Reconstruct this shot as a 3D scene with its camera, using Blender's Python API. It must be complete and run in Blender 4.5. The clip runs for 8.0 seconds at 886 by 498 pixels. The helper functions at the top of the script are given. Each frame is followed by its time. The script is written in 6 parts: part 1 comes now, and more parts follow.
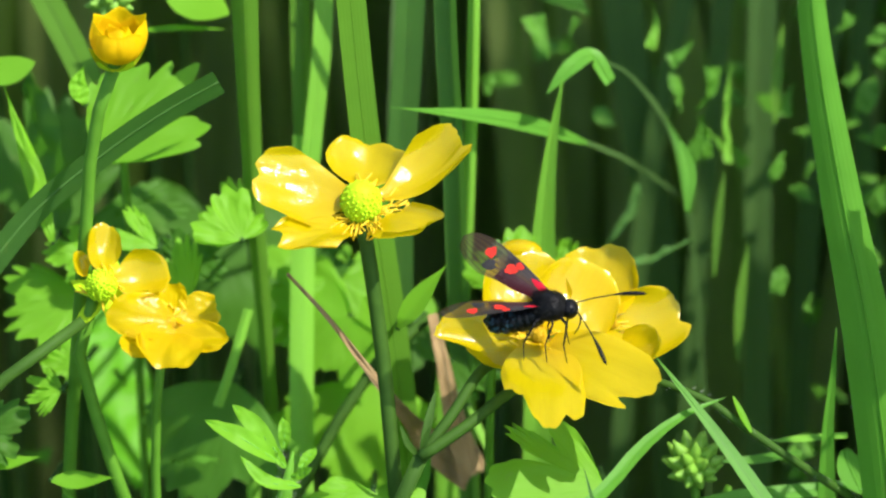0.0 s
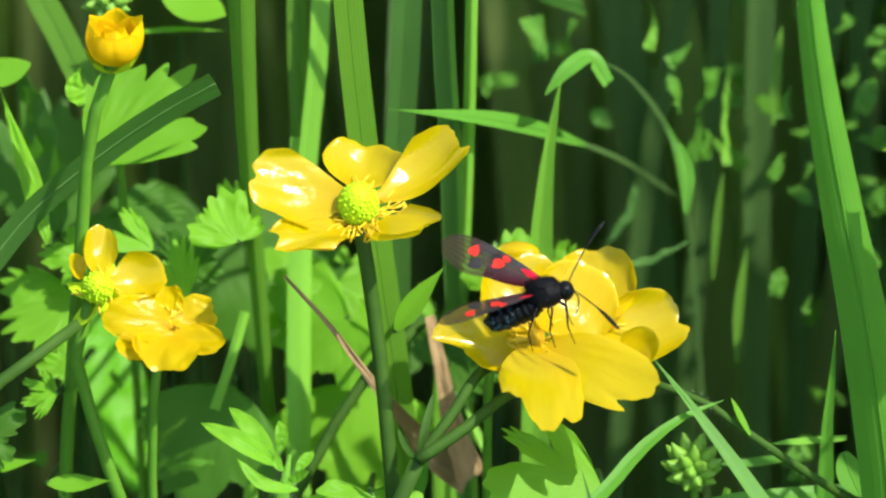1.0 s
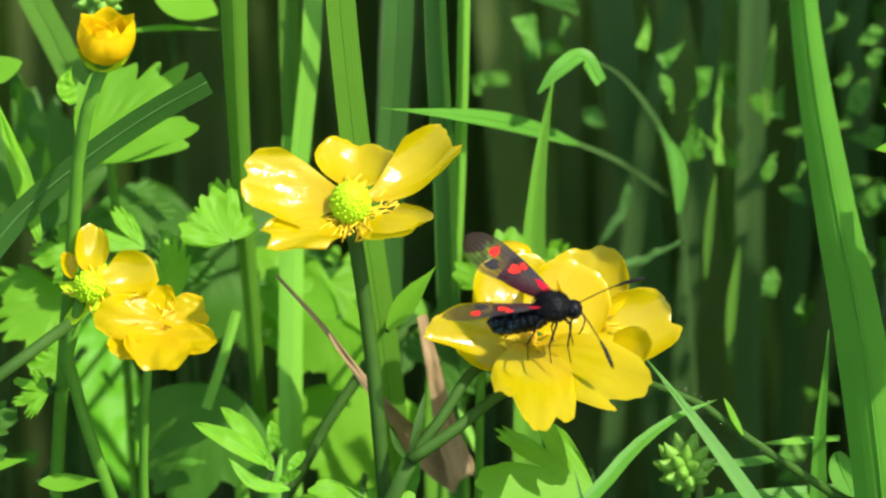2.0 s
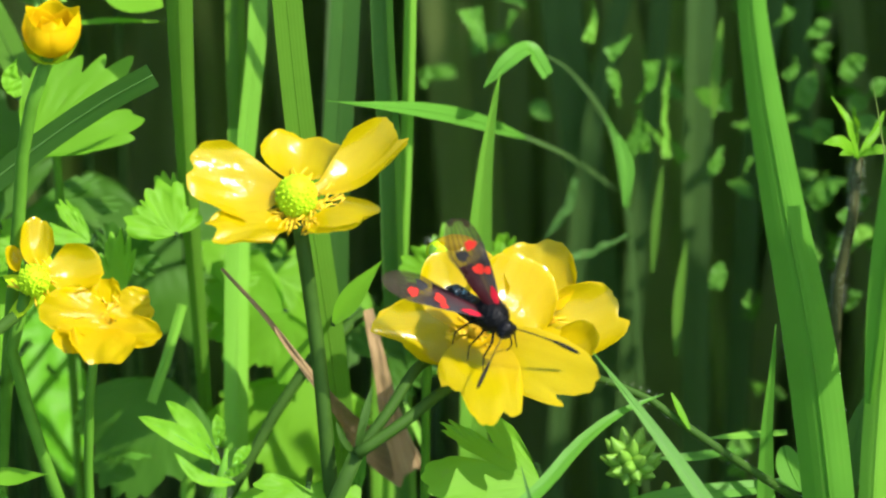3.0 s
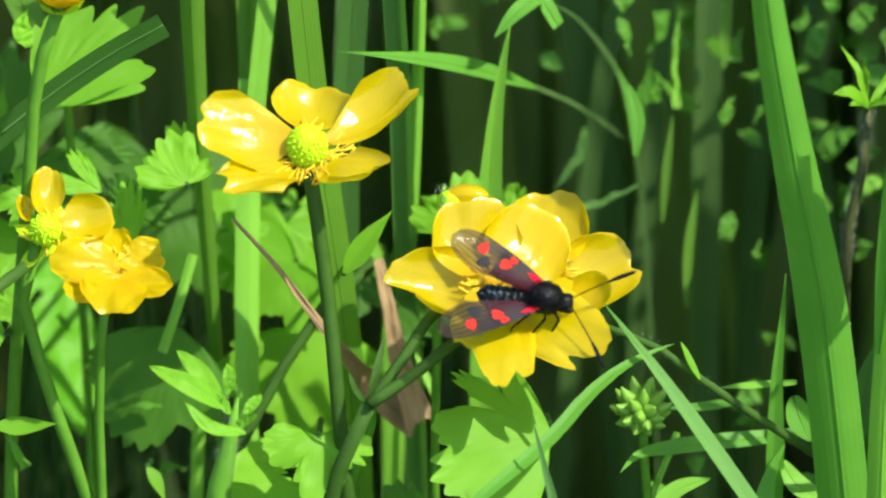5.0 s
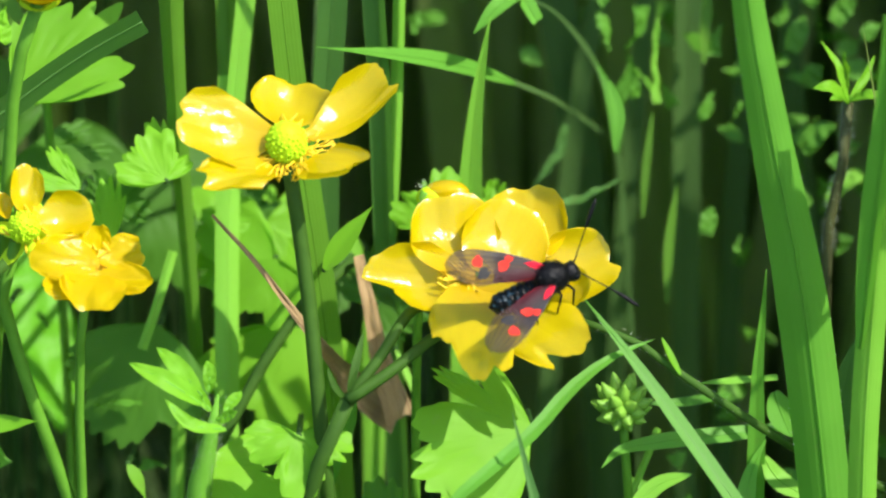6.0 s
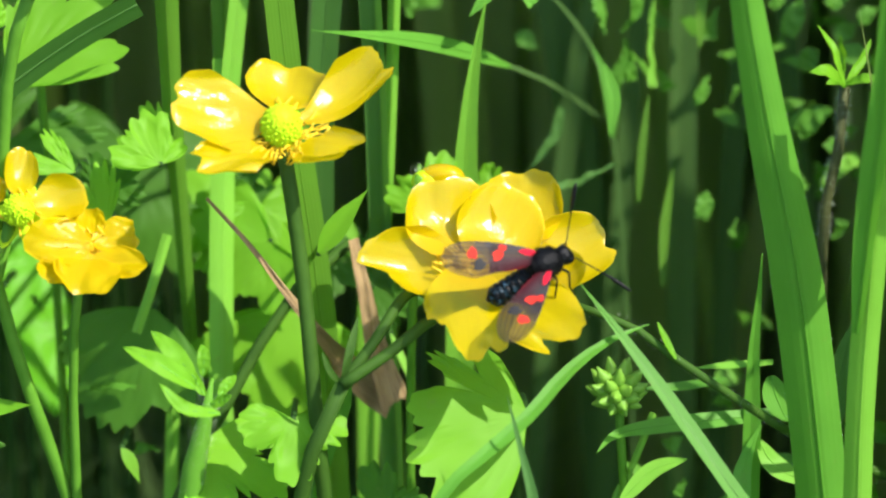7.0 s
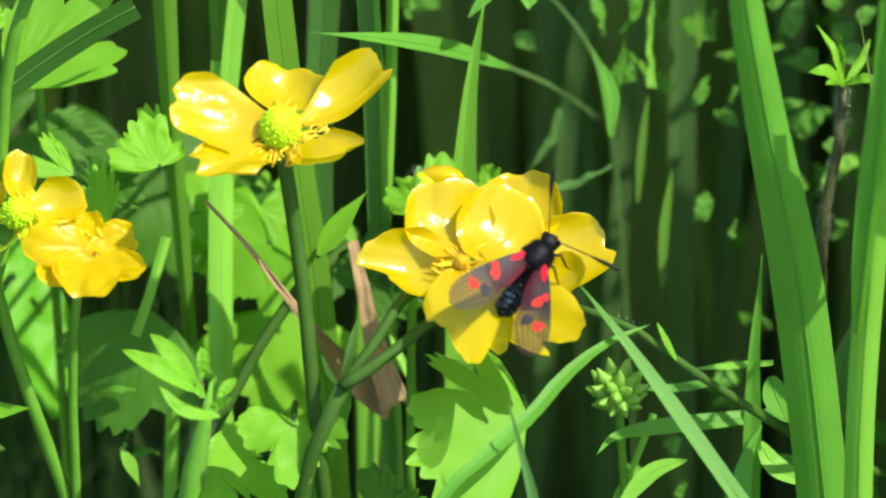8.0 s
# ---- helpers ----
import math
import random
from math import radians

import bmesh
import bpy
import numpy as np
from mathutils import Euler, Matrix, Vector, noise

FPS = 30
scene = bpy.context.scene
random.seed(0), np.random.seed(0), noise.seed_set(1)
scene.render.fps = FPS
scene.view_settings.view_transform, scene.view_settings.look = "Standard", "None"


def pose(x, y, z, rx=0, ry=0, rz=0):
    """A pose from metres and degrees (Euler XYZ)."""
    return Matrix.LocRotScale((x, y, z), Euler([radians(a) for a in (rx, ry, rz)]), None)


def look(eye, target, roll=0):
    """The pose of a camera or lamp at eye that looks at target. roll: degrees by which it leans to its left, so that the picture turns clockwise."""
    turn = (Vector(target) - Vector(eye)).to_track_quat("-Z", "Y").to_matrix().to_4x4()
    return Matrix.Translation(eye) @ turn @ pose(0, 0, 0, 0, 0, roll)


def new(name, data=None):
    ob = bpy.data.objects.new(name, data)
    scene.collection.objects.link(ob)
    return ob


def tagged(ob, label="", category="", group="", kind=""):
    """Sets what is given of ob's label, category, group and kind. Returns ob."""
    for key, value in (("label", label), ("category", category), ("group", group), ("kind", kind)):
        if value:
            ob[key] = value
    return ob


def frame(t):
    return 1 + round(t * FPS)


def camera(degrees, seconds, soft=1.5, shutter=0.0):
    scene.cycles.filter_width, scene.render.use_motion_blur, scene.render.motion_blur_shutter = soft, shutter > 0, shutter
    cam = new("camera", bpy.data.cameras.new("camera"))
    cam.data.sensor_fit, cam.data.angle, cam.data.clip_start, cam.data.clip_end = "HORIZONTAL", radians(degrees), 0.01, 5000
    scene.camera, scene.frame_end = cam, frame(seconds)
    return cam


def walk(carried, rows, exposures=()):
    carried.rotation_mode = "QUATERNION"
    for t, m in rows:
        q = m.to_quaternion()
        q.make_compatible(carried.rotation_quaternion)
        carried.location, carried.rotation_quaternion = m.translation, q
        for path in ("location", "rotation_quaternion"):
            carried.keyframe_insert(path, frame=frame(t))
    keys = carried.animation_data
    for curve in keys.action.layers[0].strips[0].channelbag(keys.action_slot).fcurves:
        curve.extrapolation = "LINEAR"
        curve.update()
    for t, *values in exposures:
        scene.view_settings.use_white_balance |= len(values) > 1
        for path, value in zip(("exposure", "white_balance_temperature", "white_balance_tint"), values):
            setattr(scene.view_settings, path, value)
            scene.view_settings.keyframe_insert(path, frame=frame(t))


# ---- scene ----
# A burnet moth feeding on a buttercup in a sunny meadow, seen from about a metre through a long lens.
cam = camera(6.4, 8.0, soft=2.3)
cam.data.dof.use_dof = True
cam.data.dof.focus_distance, cam.data.dof.aperture_fstop = 1.0, 20
CAMERA_ROWS = [
    (0.0, look((0.0000, -0.9063, 0.5926), (0.00000, 0.00000, 0.17000), 0.000)),
    (0.5, look((0.0000, -0.9054, 0.5922), (-0.00014, 0.00093, 0.16957), -0.004)),
    (1.0, look((0.0000, -0.9028, 0.5910), (0.00031, 0.00358, 0.16863), -0.005)),
    (2.3, look((0.0000, -0.9007, 0.5900), (0.00197, 0.00565, 0.16748), 0.111)),
    (2.5, look((0.0000, -0.9004, 0.5898), (0.00324, 0.00598, 0.16732), 0.129)),
    (3.0, look((0.0000, -0.8980, 0.5887), (0.00809, 0.00800, 0.16557), 0.291)),
    (3.5, look((0.0000, -0.8980, 0.5887), (0.00865, 0.00745, 0.16434), 0.332)),
    (4.0, look((0.0000, -0.8974, 0.5885), (0.00788, 0.00691, 0.16178), 0.428)),
    (4.5, look((0.0000, -0.8998, 0.5896), (0.00718, 0.00403, 0.16178), 0.297)),
    (4.7, look((0.0000, -0.8996, 0.5895), (0.00674, 0.00404, 0.16115), 0.281)),
    (5.8, look((0.0000, -0.8982, 0.5888), (0.00838, 0.00492, 0.15952), 0.197)),
    (6.0, look((0.0000, -0.8979, 0.5887), (0.00930, 0.00514, 0.15937), 0.181)),
    (6.5, look((0.0000, -0.8967, 0.5881), (0.00962, 0.00602, 0.15803), 0.230)),
    (7.0, look((0.0000, -0.8956, 0.5876), (0.00994, 0.00656, 0.15644), 0.282)),
    (7.5, look((0.0000, -0.8971, 0.5883), (0.01024, 0.00500, 0.15697), 0.104)),
    (8.0, look((0.0000, -0.8944, 0.5871), (0.01003, 0.00785, 0.15605), 0.090)),
]
walk(cam, CAMERA_ROWS, [(0.0, 1.19), (4.7, 1.22), (6.0, 1.29), (8.0, 1.29)])

# ---- light ----
SUN_FROM = Vector((0.50, -0.34, 0.80)).normalized()
world = bpy.data.worlds.new("sky")
scene.world = world
world.use_nodes = True
_sky = world.node_tree.nodes.new("ShaderNodeTexSky")
_sky.sky_type, _sky.sun_disc = "NISHITA", False
_sky.sun_elevation = math.asin(SUN_FROM.z)
_sky.sun_rotation = math.atan2(SUN_FROM.x, SUN_FROM.y)
_bg = world.node_tree.nodes["Background"]
_bg.inputs["Strength"].default_value = 0.15
world.node_tree.links.new(_sky.outputs[0], _bg.inputs[0])
_sun = bpy.data.lights.new("sun", "SUN")
_sun.energy, _sun.angle, _sun.color = 3.4, radians(0.53), (1.0, 0.95, 0.86)
sun = new("sun", _sun)
sun.matrix_world = look(SUN_FROM * 3, (0, 0, 0))

MM = 0.001
UP = Vector((0, 0, 1))
TO_EYE = Vector((0, -0.906, 0.423))


# ---- materials ----
class Nodes:
    """Short hand for building a node material."""

    def __init__(self, name):
        self.mat = bpy.data.materials.new(name)
        self.mat.use_nodes = True
        self.tree = self.mat.node_tree
        self.tree.nodes.clear()
        self.out = self.tree.nodes.new("ShaderNodeOutputMaterial")

    def add(self, kind, **values):
        n = self.tree.nodes.new("ShaderNode" + kind)
        for key, value in values.items():
            key = key.replace("_", " ")
            if key in n.inputs:
                self.put(n.inputs[key], value)
        return n

    def put(self, socket, value):
        if isinstance(value, bpy.types.NodeSocket):
            self.tree.links.new(value, socket)
        elif isinstance(value, (tuple, list)) and len(value) == 3 and socket.type == "RGBA":
            socket.default_value = (*value, 1)
        else:
            socket.default_value = value

    def math(self, op, a, b=0.0, c=0.0, clamp=False):
        n = self.tree.nodes.new("ShaderNodeMath")
        n.operation, n.use_clamp = op, clamp
        for i, v in enumerate((a, b, c)):
            self.put(n.inputs[i], v)
        return n.outputs[0]

    def mix(self, fac, a, b):
        n = self.tree.nodes.new("ShaderNodeMix")
        n.data_type = "RGBA"
        self.put(n.inputs[0], fac)
        self.put(n.inputs[6], a)
        self.put(n.inputs[7], b)
        return n.outputs[2]

    def noise(self, vector, scale, detail=3.0, rough=0.55):
        return self.add("TexNoise", Vector=vector, Scale=scale, Detail=detail, Roughness=rough).outputs["Fac"]

    def ramp(self, value, lo, hi):
        n = self.tree.nodes.new("ShaderNodeMapRange")
        self.put(n.inputs[0], value)
        n.inputs[1].default_value, n.inputs[2].default_value = lo, hi
        return n.outputs[0]

    def coords(self):
        return self.add("TexCoord").outputs["Object"]

    def uv(self):
        s = self.add("SeparateXYZ", Vector=self.add("TexCoord").outputs["UV"])
        return s.outputs[0], s.outputs[1]

    def random(self, island=False):
        if island:
            return self.add("NewGeometry").outputs["Random Per Island"]
        return self.add("ObjectInfo").outputs["Random"]

    def bump(self, height, strength, distance):
        return self.add("Bump", Height=height, Strength=strength, Distance=distance).outputs[0]

    def finish(self, shader):
        self.tree.links.new(shader, self.out.inputs[0])
        return self.mat

    def thin(self, front, colour, amount, normal=None):
        """A thin sheet that lets part of the light through."""
        t = self.add("BsdfTranslucent", Color=colour)
        if normal is not None:
            self.put(t.inputs["Normal"], normal)
        m = self.tree.nodes.new("ShaderNodeMixShader")
        self.put(m.inputs[0], amount)
        self.put(m.inputs[1], front)
        self.put(m.inputs[2], t.outputs[0])
        return m.outputs[0]


def leaf_material(name, dark, light, glow, through_light=0.4, rough=0.42, lines=26.0, veins="grass", island=False, brown=0.0):
    """Green leaf: dark and light are its two tones, glow the colour of light that comes through it."""
    k = Nodes(name)
    co = k.coords()
    u, v = k.uv()
    tone = k.math("ADD", k.math("MULTIPLY", k.noise(co, 90, 3), 0.7), k.math("MULTIPLY", k.random(island), 0.5))
    tone = k.ramp(tone, 0.25, 0.95)
    col = k.mix(tone, dark, light)
    if veins == "grass":
        line = k.math("ABSOLUTE", k.math("SINE", k.math("MULTIPLY", v, lines)))
        line = k.math("POWER", line, 0.6)
    else:
        # veins fan out from the stalk, and a fine mesh lies between them
        w = k.math("ADD", k.math("MULTIPLY", v, 24.0), k.math("MULTIPLY", k.noise(co, 120, 2), 4.0))
        line = k.math("POWER", k.math("ABSOLUTE", k.math("SINE", w)), 0.3)
        cells = k.add("TexVoronoi", Vector=co, Scale=700.0).outputs["Distance"]
        line = k.math("ADD", k.math("MULTIPLY", line, 0.14), k.math("MULTIPLY", cells, 0.3))
    col = k.mix(k.math("MULTIPLY", k.math("SUBTRACT", 1.0, line), 0.10, clamp=True), col, light)
    fleck = k.ramp(k.noise(co, 700, 2), 0.66, 0.74)
    col = k.mix(k.math("MULTIPLY", fleck, 0.25), col, (0.16, 0.2, 0.05))
    if brown:
        spot = k.ramp(k.noise(co, 60, 4, 0.7), 0.62 - brown * 0.1, 0.72)
        col = k.mix(k.math("MULTIPLY", spot, brown), col, (0.2, 0.12, 0.04))
    n = k.bump(k.math("ADD", line, k.math("MULTIPLY", k.noise(co, 400, 3), 0.8)), 0.08, 0.0003)
    p = k.add("BsdfPrincipled", Base_Color=col, Roughness=rough, Normal=n)
    p.inputs["Specular IOR Level"].default_value = 0.14
    passed = k.mix(tone, glow, tuple(min(1, c * 1.35) for c in glow))
    return k.finish(k.thin(p.outputs[0], passed, through_light, n))


def petal_material(name, low=(0.50, 0.36, 0.001), high=(0.645, 0.495, 0.002), shine=0.9):
    k = Nodes(name)
    co = k.coords()
    u, v = k.uv()
    streak = k.noise(k.add("CombineXYZ", X=k.math("MULTIPLY", u, 2.5), Y=k.math("MULTIPLY", v, 46.0), Z=k.random()).outputs[0], 1.0, 4)
    col = k.mix(streak, low, high)
    base = k.ramp(u, 0.42, 0.05)
    col = k.mix(k.math("MULTIPLY", base, 0.6), col, (0.56, 0.36, 0.003))
    edge = k.ramp(k.math("MULTIPLY", u, k.noise(co, 260, 3)), 0.62, 0.78)
    col = k.mix(k.math("MULTIPLY", edge, 0.22), col, (0.60, 0.30, 0.01))
    ripple = k.math("ADD", k.math("MULTIPLY", streak, 0.2), k.math("MULTIPLY", k.noise(co, 300, 3), 0.8))
    n = k.bump(ripple, 0.16, 0.0008)
    p = k.add("BsdfPrincipled", Base_Color=col, Roughness=0.5, Normal=n)
    p.inputs["Specular IOR Level"].default_value = 0.05
    # the waxy shine of a buttercup, broken up by its fine cells and veins
    p.inputs["Coat Weight"].default_value, p.inputs["Coat Roughness"].default_value = shine, 0.15
    k.put(p.inputs["Coat Normal"], k.bump(k.math("ADD", k.math("MULTIPLY", streak, 0.16), k.math("MULTIPLY", k.noise(co, 420, 4, 0.62), 1.3)), 0.3, 0.0005))
    return k.finish(k.thin(p.outputs[0], (0.86, 0.65, 0.001), 0.46))


def plain_material(name, a, b, scale=300.0, rough=0.5, metal=0.0, bump=0.3, depth=0.0003, sheen=0.0, spec=0.5):
    k = Nodes(name)
    co = k.coords()
    f = k.noise(co, scale, 4)
    big = k.noise(co, scale * 0.13, 2)
    col = k.mix(k.ramp(k.math("ADD", k.math("MULTIPLY", f, 0.6), k.math("MULTIPLY", big, 0.5)), 0.3, 0.8), a, b)
    p = k.add("BsdfPrincipled", Base_Color=col, Roughness=rough, Metallic=metal, Normal=k.bump(f, bump, depth))
    p.inputs["Sheen Weight"].default_value = sheen
    p.inputs["Specular IOR Level"].default_value = spec
    return k.finish(p.outputs[0])


def wing_material(name):
    """Smoky scaled membrane, worn clear and brownish towards the tip, with dark lines along the veins."""
    k = Nodes(name)
    co = k.coords()
    u, v = k.uv()
    vein = k.math("POWER", k.math("ABSOLUTE", k.math("SINE", k.math("ADD", k.math("MULTIPLY", v, 22.0), k.math("MULTIPLY", u, 3.0)))), 0.35)
    grain = k.noise(co, 1500, 3)
    bloom = k.ramp(k.noise(co, 330, 3), 0.42, 0.62)
    rib = k.noise(k.add("CombineXYZ", X=k.math("MULTIPLY", u, 26.0), Y=k.math("MULTIPLY", v, 5.0), Z=0.0).outputs[0], 1.0, 3)
    col = k.mix(grain, (0.010, 0.008, 0.010), (0.038, 0.030, 0.034))
    col = k.mix(k.math("MULTIPLY", k.ramp(rib, 0.5, 0.72), k.math("MULTIPLY", k.ramp(v, 0.25, 0.7), 0.4)), col, (0.14, 0.11, 0.105))
    # a blue-grey bloom of scales, and crimson towards the body
    col = k.mix(k.math("MULTIPLY", bloom, 0.35), col, (0.085, 0.09, 0.097))
    col = k.mix(k.math("MULTIPLY", k.ramp(v, 0.25, 0.85), k.ramp(u, 0.85, 0.2)), col, (0.07, 0.010, 0.016))
    worn = k.ramp(k.math("ADD", u, k.math("ADD", k.math("MULTIPLY", k.noise(co, 500, 3), 0.3), k.math("MULTIPLY", v, 0.16))), 0.74, 0.96)
    col = k.mix(k.math("MULTIPLY", worn, 0.8), col, (0.05, 0.033, 0.02))
    col = k.mix(k.math("MULTIPLY", k.math("SUBTRACT", 1.0, vein), 0.75), col, (0.010, 0.009, 0.010))
    clear = k.math("MULTIPLY", k.math("ADD", k.math("MULTIPLY", worn, 0.34), k.math("MULTIPLY", k.ramp(v, 0.2, 0.8), 0.12)), vein)
    p = k.add("BsdfPrincipled", Base_Color=col, Roughness=0.46, Normal=k.bump(k.math("ADD", vein, k.math("ADD", grain, rib)), 0.3, 0.0001))
    p.inputs["Specular IOR Level"].default_value = 0.12
    body = k.thin(p.outputs[0], (0.16, 0.08, 0.05), 0.2)
    m = k.tree.nodes.new("ShaderNodeMixShader")
    k.put(m.inputs[0], clear)
    k.put(m.inputs[1], body)
    k.put(m.inputs[2], k.add("BsdfTransparent", Color=(0.95, 0.93, 0.88)).outputs[0])
    return k.finish(m.outputs[0])


def abdomen_material(name):
    """Black scales, with a steel-blue glint painted into the colour of some towards the tail."""
    k = Nodes(name)
    co = k.coords()
    cells = k.add("TexVoronoi", Vector=co, Scale=2600.0)
    pick = k.ramp(k.add("SeparateXYZ", Vector=cells.outputs["Color"]).outputs[0], 0.55, 0.9)
    patch = k.math("MULTIPLY", k.ramp(k.noise(co, 500, 2), 0.35, 0.6), k.ramp(k.add("SeparateXYZ", Vector=co).outputs[0], -0.0038, -0.0072))
    col = k.mix(k.math("MULTIPLY", pick, k.math("ADD", k.math("MULTIPLY", patch, 0.95), 0.05)), (0.002, 0.0025, 0.003), (0.05, 0.12, 0.17))
    p = k.add("BsdfPrincipled", Base_Color=col, Roughness=0.35, Normal=k.bump(cells.outputs["Distance"], 0.3, 0.0003))
    p.inputs["Specular IOR Level"].default_value = 0.12
    return k.finish(p.outputs[0])


PETAL = petal_material("buttercup_petal")
PETAL_OLD = petal_material("weathered_petal", (0.50, 0.345, 0.001), (0.62, 0.455, 0.002), 0.22)
PETAL_BUD = petal_material("young_petal", (0.72, 0.47, 0.004), (0.80, 0.56, 0.006), 0.08)
GRASS = leaf_material("grass_leaf", (0.062, 0.19, 0.02), (0.11, 0.30, 0.034), (0.22, 0.58, 0.035), 0.3, 0.40, 26)
GRASS_MID = leaf_material("grass_leaf_mid", (0.062, 0.15, 0.014), (0.10, 0.23, 0.022), (0.19, 0.44, 0.02), 0.3, 0.42, 26)
# grass in a deeper tone that stands in for shade on the blades
GRASS_DEEP = leaf_material("grass_leaf_shaded", (0.046, 0.118, 0.026), (0.072, 0.175, 0.036), (0.12, 0.34, 0.025), 0.25, 0.42, 26)
# darker copy of the grass green, with the shade put into its colour
GRASS_SHADE = leaf_material("shaded_grass_leaf", (0.045, 0.095, 0.026), (0.07, 0.14, 0.035), (0.10, 0.25, 0.03), 0.2, 0.5, 26)
# far grass darkened to give the deep shade low between the stems
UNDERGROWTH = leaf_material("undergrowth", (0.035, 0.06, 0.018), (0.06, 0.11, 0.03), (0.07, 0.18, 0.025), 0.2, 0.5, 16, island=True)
GRASS_PALE = leaf_material("grass_stalk_pale", (0.135, 0.33, 0.03), (0.19, 0.42, 0.05), (0.31, 0.66, 0.06), 0.25, 0.45, 30)
FIELD = leaf_material("far_grass", (0.12, 0.16, 0.055), (0.195, 0.255, 0.07), (0.27, 0.46, 0.07), 0.46, 0.45, 16, island=True)
LEAF = leaf_material("buttercup_leaf", (0.10, 0.265, 0.012), (0.152, 0.36, 0.018), (0.29, 0.69, 0.018), 0.32, 0.5, veins="net")
LEAF_FAR = leaf_material("far_leaf", (0.065, 0.19, 0.02), (0.11, 0.28, 0.03), (0.16, 0.5, 0.02), 0.3, 0.5, veins="net", island=True)
LEAF_SCARRED = leaf_material("scarred_leaf", (0.085, 0.30, 0.010), (0.13, 0.40, 0.016), (0.3, 0.8, 0.02), 0.32, 0.45, veins="net", brown=0.5)
# buttercup leaf again, its tones lowered for shade, with a few brown spots
LEAF_DEEP = leaf_material("shaded_buttercup_leaf", (0.038, 0.112, 0.010), (0.060, 0.165, 0.015), (0.13, 0.43, 0.02), 0.3, 0.5, veins="net", brown=0.06)
STEM = plain_material("stem", (0.06, 0.17, 0.012), (0.10, 0.25, 0.024), 400, 0.55, bump=0.3, spec=0.1)
STEM_PALE = plain_material("stem_pale", (0.10, 0.30, 0.025), (0.15, 0.38, 0.04), 400, 0.5, bump=0.3, spec=0.2)
STEM_HAIRY = plain_material("downy_stem", (0.08, 0.22, 0.018), (0.12, 0.30, 0.03), 400, 0.6, bump=0.3, spec=0.1)
STEM_BROWN = plain_material("stem_brown", (0.045, 0.05, 0.022), (0.085, 0.095, 0.032), 300, 0.6, bump=0.3, spec=0.15)
STALK = plain_material("leaf_stalk", (0.015, 0.045, 0.01), (0.03, 0.08, 0.014), 400, 0.6, bump=0.3, spec=0.1)
# dark stem green, lowered further to hold the stems' shadow side
STEM_DARK = plain_material("stem_dark", (0.024, 0.062, 0.008), (0.042, 0.10, 0.012), 400, 0.6, bump=0.3, spec=0.1)
CARPEL = plain_material("carpel", (0.33, 0.53, 0.008), (0.42, 0.63, 0.012), 900, 0.6, bump=0.2, spec=0.12)
SEED = plain_material("green_seed", (0.115, 0.26, 0.025), (0.17, 0.34, 0.04), 600, 0.5, bump=0.3, spec=0.25)
STAMEN = plain_material("stamen", (0.62, 0.40, 0.004), (0.74, 0.52, 0.008), 2000, 0.55)
HAIR = plain_material("plant_hair", (0.5, 0.6, 0.4), (0.6, 0.7, 0.5), 500, 0.4)


def dry_material(name):
    """Withered grass: pale and brown fibres side by side."""
    k = Nodes(name)
    u, v = k.uv()
    fibre = k.noise(k.add("CombineXYZ", X=k.math("MULTIPLY", u, 2.5), Y=k.math("MULTIPLY", v, 30.0), Z=0.0).outputs[0], 1.0, 4, 0.7)
    col = k.mix(k.ramp(fibre, 0.36, 0.64), (0.15, 0.09, 0.04), (0.37, 0.265, 0.135))
    p = k.add("BsdfPrincipled", Base_Color=col, Roughness=0.75, Normal=k.bump(fibre, 0.35, 0.0004))
    p.inputs["Specular IOR Level"].default_value = 0.2
    return k.finish(p.outputs[0])


DRY = dry_material("dry_grass")
SOIL = plain_material("meadow_ground", (0.035, 0.03, 0.016), (0.06, 0.11, 0.022), 40, 0.95, bump=0.8, depth=0.01)
BLACK = plain_material("black_scales", (0.002, 0.002, 0.0025), (0.005, 0.005, 0.006), 1500, 0.4, bump=0.9, spec=0.15)
BLUEBLACK = abdomen_material("blue_black_abdomen")
WING = wing_material("wing_membrane")
SMOKE = plain_material("dark_wing_scales", (0.012, 0.011, 0.011), (0.034, 0.033, 0.034), 1500, 0.6, bump=0.3, spec=0.1)
RED = plain_material("red_wing_spot", (0.40, 0.007, 0.022), (0.50, 0.016, 0.032), 1500, 0.7, bump=0.4, spec=0.1)
HINDWING = plain_material("crimson_hindwing", (0.07, 0.005, 0.008), (0.18, 0.008, 0.014), 1500, 0.7, bump=0.3, spec=0.1)
ORANGE = plain_material("orange_wing_spot", (0.42, 0.016, 0.013), (0.54, 0.036, 0.022), 1500, 0.7, bump=0.4, spec=0.1)


# ---- builders ----
def link(name, bm, material, parent=None, label="", smooth=True):
    me = bpy.data.meshes.new(name)
    bm.to_mesh(me)
    bm.free()
    me.materials.append(material)
    if smooth:
        me.polygons.foreach_set("use_smooth", [True] * len(me.polygons))
    ob = new(name, me)
    if parent is not None:
        ob.parent = parent
    if label:
        tagged(ob, label)
    return ob


def part(name, bm, material, parent, label=""):
    return link(name, bm, material, parent, label)


def thing(name, place, label, category, group="", kind=""):
    """An empty at the thing's foot; its parts are given in world metres and moved into its space."""
    ob = new(name)
    ob.empty_display_size = 0.01
    ob.location = place
    return tagged(ob, label, category, group, kind)


def shift(bm, place):
    bmesh.ops.translate(bm, verts=bm.verts, vec=-Vector(place))
    return bm


